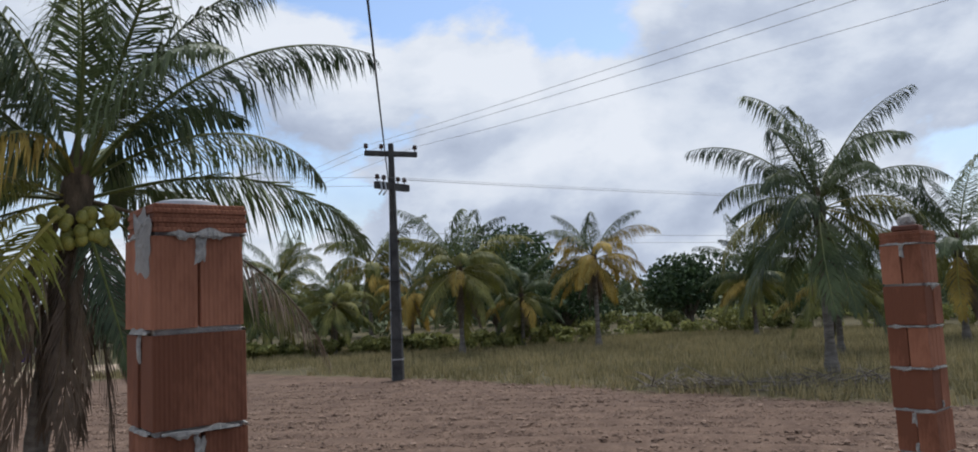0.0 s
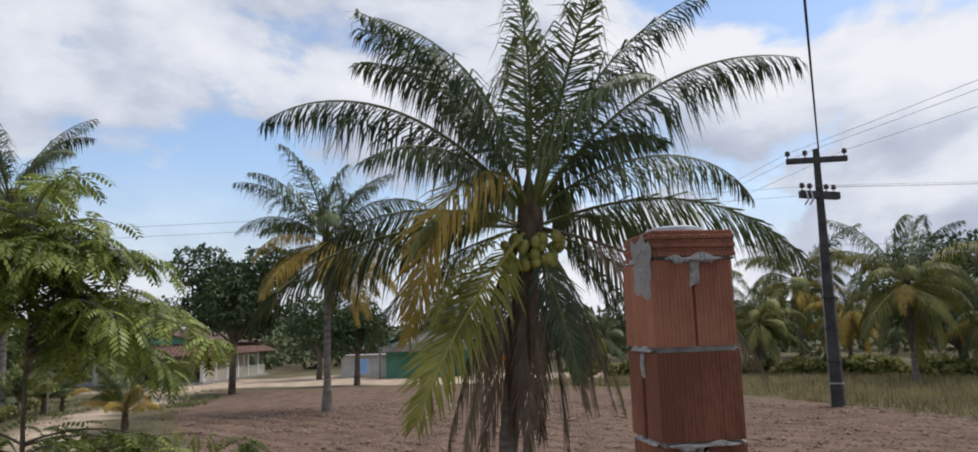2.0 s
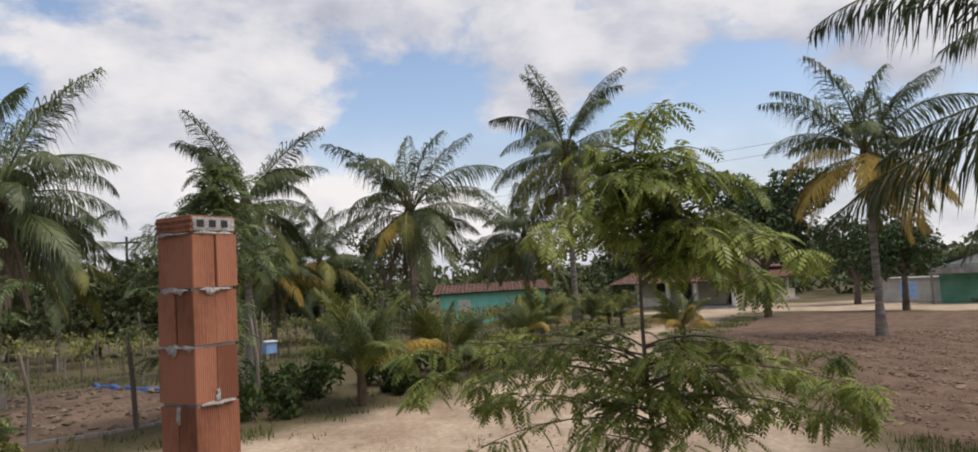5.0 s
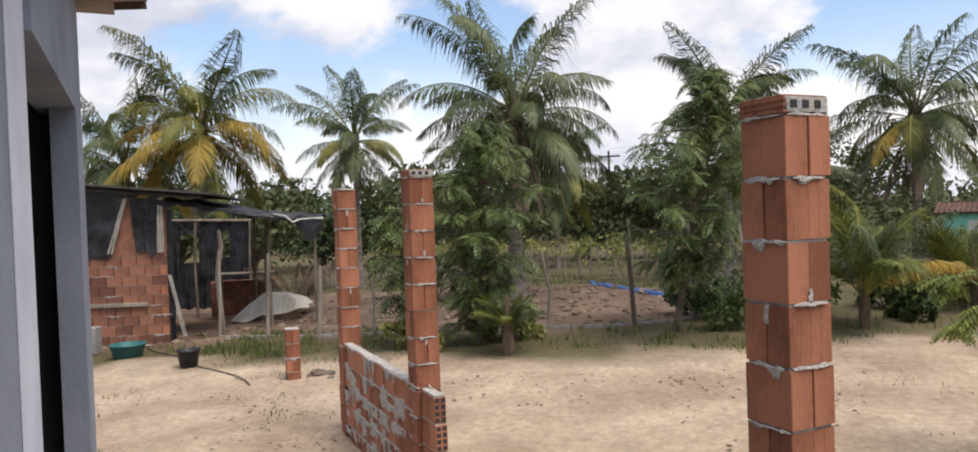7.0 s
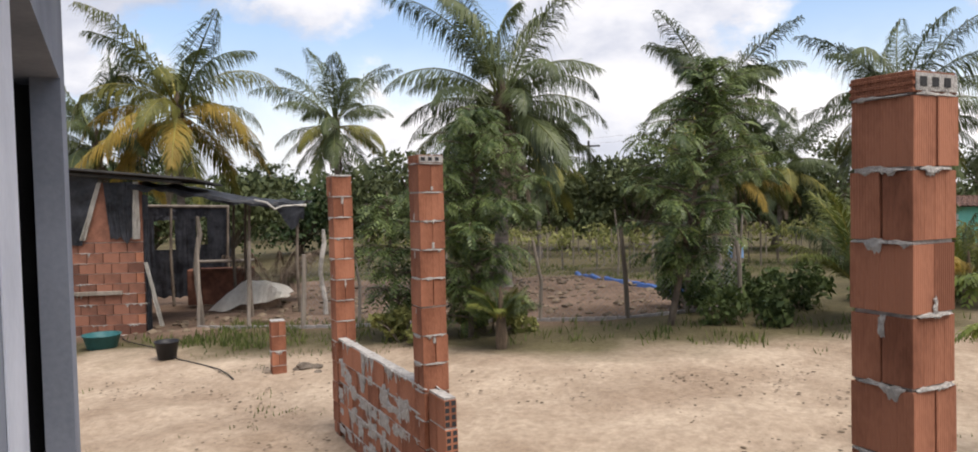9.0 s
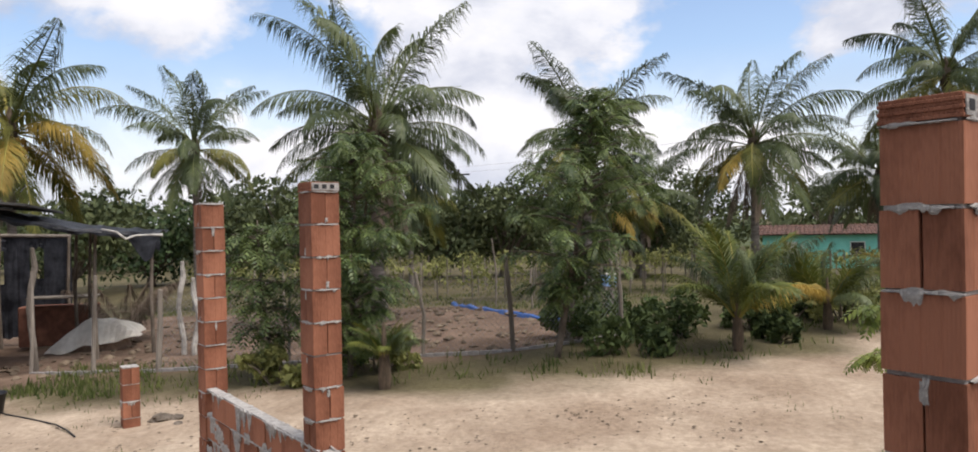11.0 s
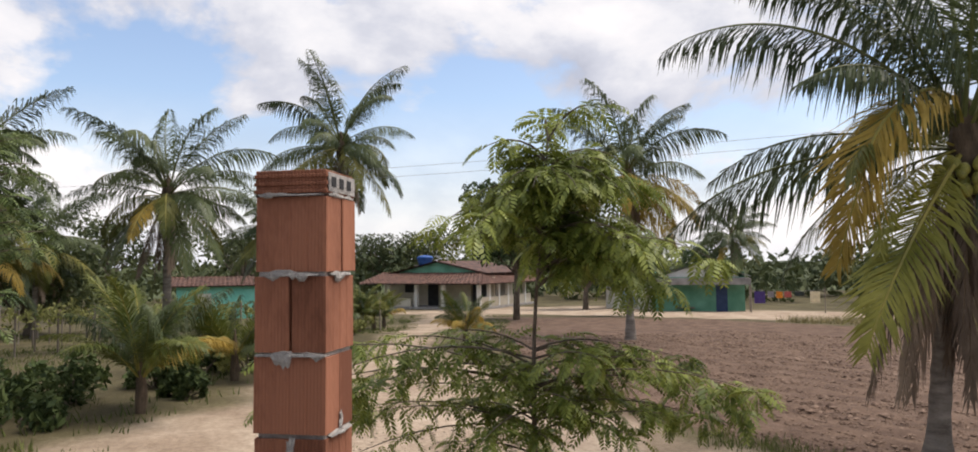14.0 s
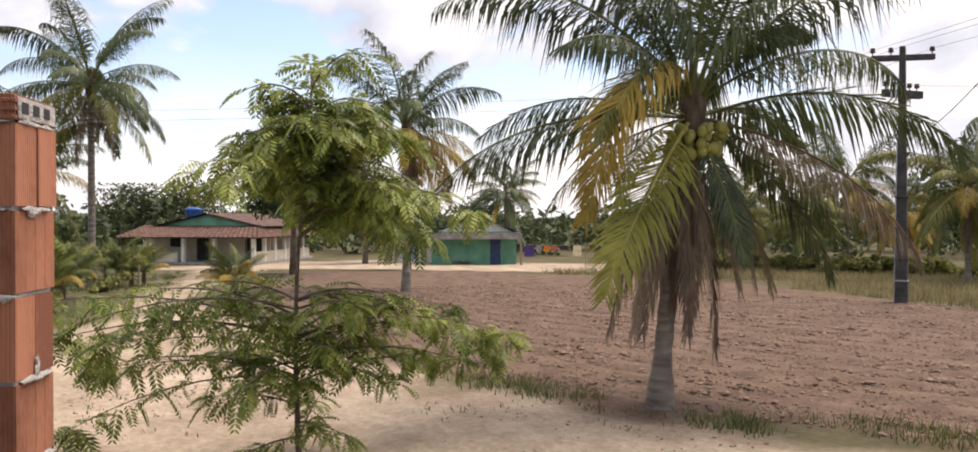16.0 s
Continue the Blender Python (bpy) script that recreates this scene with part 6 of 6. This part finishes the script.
for (x0, y0), (x1, y1) in zip(RUN[1:6], RUN[2:6]):
    ln = math.hypot(x1 - x0, y1 - y0)
    n = int(ln / 0.1)
    z0, z1, H = gz(x0, y0), gz(x1, y1), 1.25
    for k in range(-13, n + 1):
        for sgn in (0, 1):
            a, b = (k * 0.1, 0.0), (k * 0.1 + H, H)
            t0, t1 = max(0, -a[0] / H) if a[0] < 0 else 0, min(1, (ln - a[0]) / H)
            if t1 <= t0:
                continue
            pts = []
            for t in (t0, t1):
                s = (a[0] + H * t) / ln
                s = 1 - s if sgn else s
                pts.append((x0 + (x1 - x0) * s, y0 + (y1 - y0) * s, z0 + (z1 - z0) * s + 0.03 + H * t))
            strand(bm, pts[0], pts[1], 0.0017)
part("wire_mesh", bm, WIRE, fence, "fine grey diamond wire mesh")
for (x0, y0), (x1, y1) in zip(RUN[:6], RUN[1:6]):
    for k in range(8):
        s = (k + 0.5) / 8
        x, y = x0 + (x1 - x0) * s, y0 + (y1 - y0) * s
        kerb = part("kerb_block", box(-0.5, 0.5, -0.03, 0.03, -0.06, 0.05, 0), CONCRETE, fence)
        kerb.matrix_local = Matrix.Translation((x, y, gz(x, y) + 0.01)) @ Matrix.Rotation(math.atan2(y1 - y0, x1 - x0), 4, "Z") @ Matrix.Diagonal((math.hypot(x1 - x0, y1 - y0) / 8 - 0.01, 1, 1, 1))

# blue netting along the back of the run
bn = bmesh.new()
prev = None
for i in range(60):
    t = i / 59
    x, y = -23.5 + 7.5 * t, -3.6 + 3.6 * t ** 1.2
    h = 0.09 + 0.07 * noise.noise(Vector((t * 14, 0, 0)))
    row = [bn.verts.new((x + 0.1 * noise.noise(Vector((t * 20, k, 0))), y + 0.05 * k, gz(x, y) - 0.03 + h * (1, 1.25, 1, 0.2)[k])) for k in range(4)]
    row.append(bn.verts.new((x, y - 0.04, gz(x, y) - 0.03)))
    if prev:
        for k in range(5):
            bn.faces.new((prev[k], prev[(k + 1) % 5], row[(k + 1) % 5], row[k]))
    prev = row
net = part("blue_netting", bn, BLUE_PLASTIC)
tagged(net, "crumpled blue netting along the foot of a fence", "netting")

hive = empty("hive_box", on_ground(-23.6, 1.0, 15) @ Matrix.Diagonal((0.72, 0.72, 0.8, 1)))
tagged(hive, "blue-grey box with a white lid on legs", "box")
part("body", box(-0.28, 0.28, -0.22, 0.22, 0.45, 0.85, 0.01), CLOTHS[6], hive)
part("lid", box(-0.33, 0.33, -0.27, 0.27, 0.85, 0.9, 0.01), WHITE_PAINT, hive)
for sx in (-1, 1):
    for sy in (-1, 1):
        part("leg", box(sx * 0.24 - 0.025, sx * 0.24 + 0.025, sy * 0.18 - 0.025, sy * 0.18 + 0.025, -0.05, 0.45), WOOD, hive)

# trellis of climbing plants in the garden behind
trellis = empty("garden_trellis", pose(0, 0, 0))
tagged(trellis, "rows of wooden stakes with climbing plants", "trellis")
rng = random.Random(12)
cents, rads = [], []
for row in range(5):
    for i in range(26):
        t = i / 25
        x, y = -27 - 3.2 * row + rng.uniform(-0.3, 0.3), -13 + 27 * t + rng.uniform(-0.2, 0.2)
        h = rng.uniform(1.0, 1.45)
        part("stake", tube([(x, y, gz(x, y) - 0.2), (x + rng.uniform(-0.05, 0.05), y, gz(x, y) + h)], 0.03, 6), WOOD, trellis)
        for q in range(3):
            cents.append((x + rng.uniform(-0.3, 0.3), y + rng.uniform(-0.6, 0.6), gz(x, y) + h - rng.uniform(-0.1, 0.35)))
            rads.append(rng.uniform(0.22, 0.42))
v, f = leaf_cloud(np.random.RandomState(3), cents, rads, 5500, 0.2, 0.6)
raw("vine_foliage", v, f, SCRUB, trellis)


# ---- grass, clods, litter ----
def scatter_grass(name, pts, blades, tall, wide, mat, label, seed):
    rng = np.random.RandomState(seed)
    n = len(pts) * blades
    p = np.repeat(pts, blades, 0) + np.concatenate([rng.normal(0, 0.10, (n, 2)), np.zeros((n, 1))], 1)
    p[:, 2] = height(p[:, 0], p[:, 1]) - 0.02
    a = rng.uniform(0, 6.28, n)
    h = tall * rng.uniform(0.45, 1.2, n)
    side = np.stack([np.cos(a), np.sin(a), np.zeros(n)], 1) * wide
    tip = np.stack([rng.normal(0, 0.28, n) * h, rng.normal(0, 0.28, n) * h, h], 1)
    v = np.stack([p - side, p + side, p + tip * 0.55 + side * 0.7, p + tip], 1).reshape(-1, 3)
    k = np.arange(n) * 4
    f = np.stack([k, k + 1, k + 2, k + 3], 1)
    me = bpy.data.meshes.new(name)
    me.from_pydata(v.tolist(), [], f.tolist())
    me.materials.append(mat)
    ob = new(name, me)
    tagged(ob, label, "grass", kind="stuff")


def spots(n, x0, x1, y0, y1, seed, test):
    rng = np.random.RandomState(seed)
    x, y = rng.uniform(x0, x1, n), rng.uniform(y0, y1, n)
    keep = test(x, y)
    return np.stack([x[keep], y[keep], np.zeros(keep.sum())], 1)


open_ = lambda x, y: (inside(TILLED, x, y) < 0.2) & (inside(SANDY, x, y) < 0.1) & (inside(CLEARING, x, y) < 0) & (inside(PEN, x, y) < 0.2)
scatter_grass("field_grass", spots(26000, -26, 30, 15, 56, 1, lambda x, y: open_(x, y) & (y > 13) & (x > -22) & ~((x < -8.5) & (y < 34))), 7, 0.38, 0.015, GRASS, "tall dry grass over the field", 2)
scatter_grass("garden_grass", spots(9000, -45, -12, -14, 30, 3, lambda x, y: open_(x, y) & (rough(x, y, 0.6, 2) > -0.3) & ~((x > -24) & (y > 9))), 6, 0.15, 0.013, GRASS_GREEN, "short green grass and weeds in the garden", 4)
edge = lambda x, y: (((np.abs(inside(TILLED, x, y) + 0.35) < 0.45) & (rough(x, y, 0.8, 9) > 0.1)) | ((np.abs(inside(SANDY, x, y) - 0.1) < 0.4) & (rough(x, y, 0.8, 4) > 0.2))) & (x < 6)
scatter_grass("verge_grass", spots(11000, -34, 8, -8, 26, 5, edge), 7, 0.085, 0.009, GRASS_GREEN, "low green weeds along the sand's edge", 6)
scatter_grass("pen_weeds", spots(350, -14.6, -11.8, -9.5, -5.5, 7, lambda x, y: rough(x, y, 1.3, 4) > 0.0), 7, 0.16, 0.012, GRASS_GREEN, "green weeds before the hen run", 8)


scatter_grass("sand_weeds", spots(420, -12.5, -5, -9, 8, 21, lambda x, y: (inside(SANDY, x, y) > 0.2) & (rough(x, y, 0.7, 14) > 0.45)), 9, 0.07, 0.008, GRASS_GREEN, "sparse low weeds sprouting in the sand", 22)


near_edge = lambda x, y: np.minimum(np.minimum(np.hypot((x + 6.7) / 1.1, (y - 7.9) / 0.5), np.hypot((x + 4.1) / 0.9, (y - 7.75) / 0.4)), np.hypot((x + 2.7) / 1.0, (y - 8.5) / 0.5)) + 0.4 * rough(x, y, 1.5, 19) < 0.9
scatter_grass("edge_weeds", spots(900, -9, -1, 6.8, 9.6, 23, near_edge), 9, 0.15, 0.008, GRASS_GREEN, "green weeds in patches along the tilled field", 24)


def scatter_lumps(name, pts, size, mat, label, seed, flat=0.6, sink=0.25):
    rng = np.random.RandomState(seed)
    ico = np.array([(0, 0, 1), (0.9, 0, 0.3), (0.28, 0.85, 0.3), (-0.72, 0.53, 0.3), (-0.72, -0.53, 0.3), (0.28, -0.85, 0.3), (0.7, 0.5, -0.4), (-0.3, 0.85, -0.4), (-0.85, 0, -0.4), (-0.3, -0.85, -0.4), (0.7, -0.5, -0.4)])
    tri = [(0, 1, 2), (0, 2, 3), (0, 3, 4), (0, 4, 5), (0, 5, 1), (1, 6, 2), (2, 6, 7), (2, 7, 3), (3, 7, 8), (3, 8, 4), (4, 8, 9), (4, 9, 5), (5, 9, 10), (5, 10, 1), (1, 10, 6)]
    n = len(pts)
    s = size * rng.uniform(0.4, 1.0, n) ** 1.6
    v = ico[None] * (1 + rng.uniform(-0.3, 0.3, (n, 11, 1))) * s[:, None, None] * np.stack([rng.uniform(0.7, 1.4, n), rng.uniform(0.7, 1.4, n), np.full(n, flat)], 1)[:, None]
    pts = pts.copy()
    pts[:, 2] = height(pts[:, 0], pts[:, 1]) + s * sink
    v = (v + pts[:, None]).reshape(-1, 3)
    f = (np.array(tri)[None] + 11 * np.arange(n)[:, None, None]).reshape(-1, 3)
    me = bpy.data.meshes.new(name)
    me.from_pydata(v.tolist(), [], f.tolist())
    me.materials.append(mat)
    ob = new(name, me)
    tagged(ob, label, "soil", kind="stuff")


scatter_lumps("soil_clods", spots(60000, -20, 12, 8, 27, 11, lambda x, y: (inside(TILLED, x, y) > 0.1) & (np.random.RandomState(4).uniform(size=x.shape) < np.clip(1.4 - (y - 8) / 20, 0.1, 1))), 0.034, CLOD, "loose clods of tilled brown soil", 12)
scatter_lumps("coarse_clods", spots(9000, -20, 12, 8, 27, 31, lambda x, y: (inside(TILLED, x, y) > 0.1) & (rough(x, y, 1.3, 17) > 0.1)), 0.075, CLOD, "coarse clods turned up in the tilled soil", 32)
scatter_lumps("yard_stones", spots(900, -23, -13.5, -11, 0.5, 13, lambda x, y: inside(PEN, x, y) > 0.2), 0.10, LITTER, "stones and scraps over the hen run", 14)
scatter_lumps("sand_litter", spots(6500, -13, -3, -9, 9, 15, lambda x, y: (inside(SANDY, x, y) > 0.2) & (rough(x, y, 0.9, 6) > 0.15)), 0.024, LITTER, "dry leaves and bits strewn over the sand", 16, 0.3, 0.1)

# brushwood heaped along the edge of the field under the palm
br = bmesh.new()
rng = random.Random(8)
for i in range(130):
    t = rng.random()
    x, y = 3.4 + 5.6 * t + rng.uniform(-0.3, 0.3), 20.6 - 1.2 * t + rng.uniform(-0.5, 0.5)
    a, e, ln = rng.uniform(0, 6.28), rng.uniform(-0.1, 0.5), rng.uniform(0.4, 1.2)
    z = gz(x, y) + rng.uniform(0.02, 0.22)
    d = Vector((math.cos(a) * math.cos(e), math.sin(a) * math.cos(e), math.sin(e))) * ln
    tube([(x, y, z), tuple(Vector((x, y, z)) + d * 0.5 + Vector((0, 0, 0.05))), tuple(Vector((x, y, z)) + d)], [0.02, 0.015, 0.006], 4, br)
bw = part("brushwood", br, WOOD)
tagged(bw, "heap of grey dry brushwood at the field edge", "brushwood", kind="stuff")
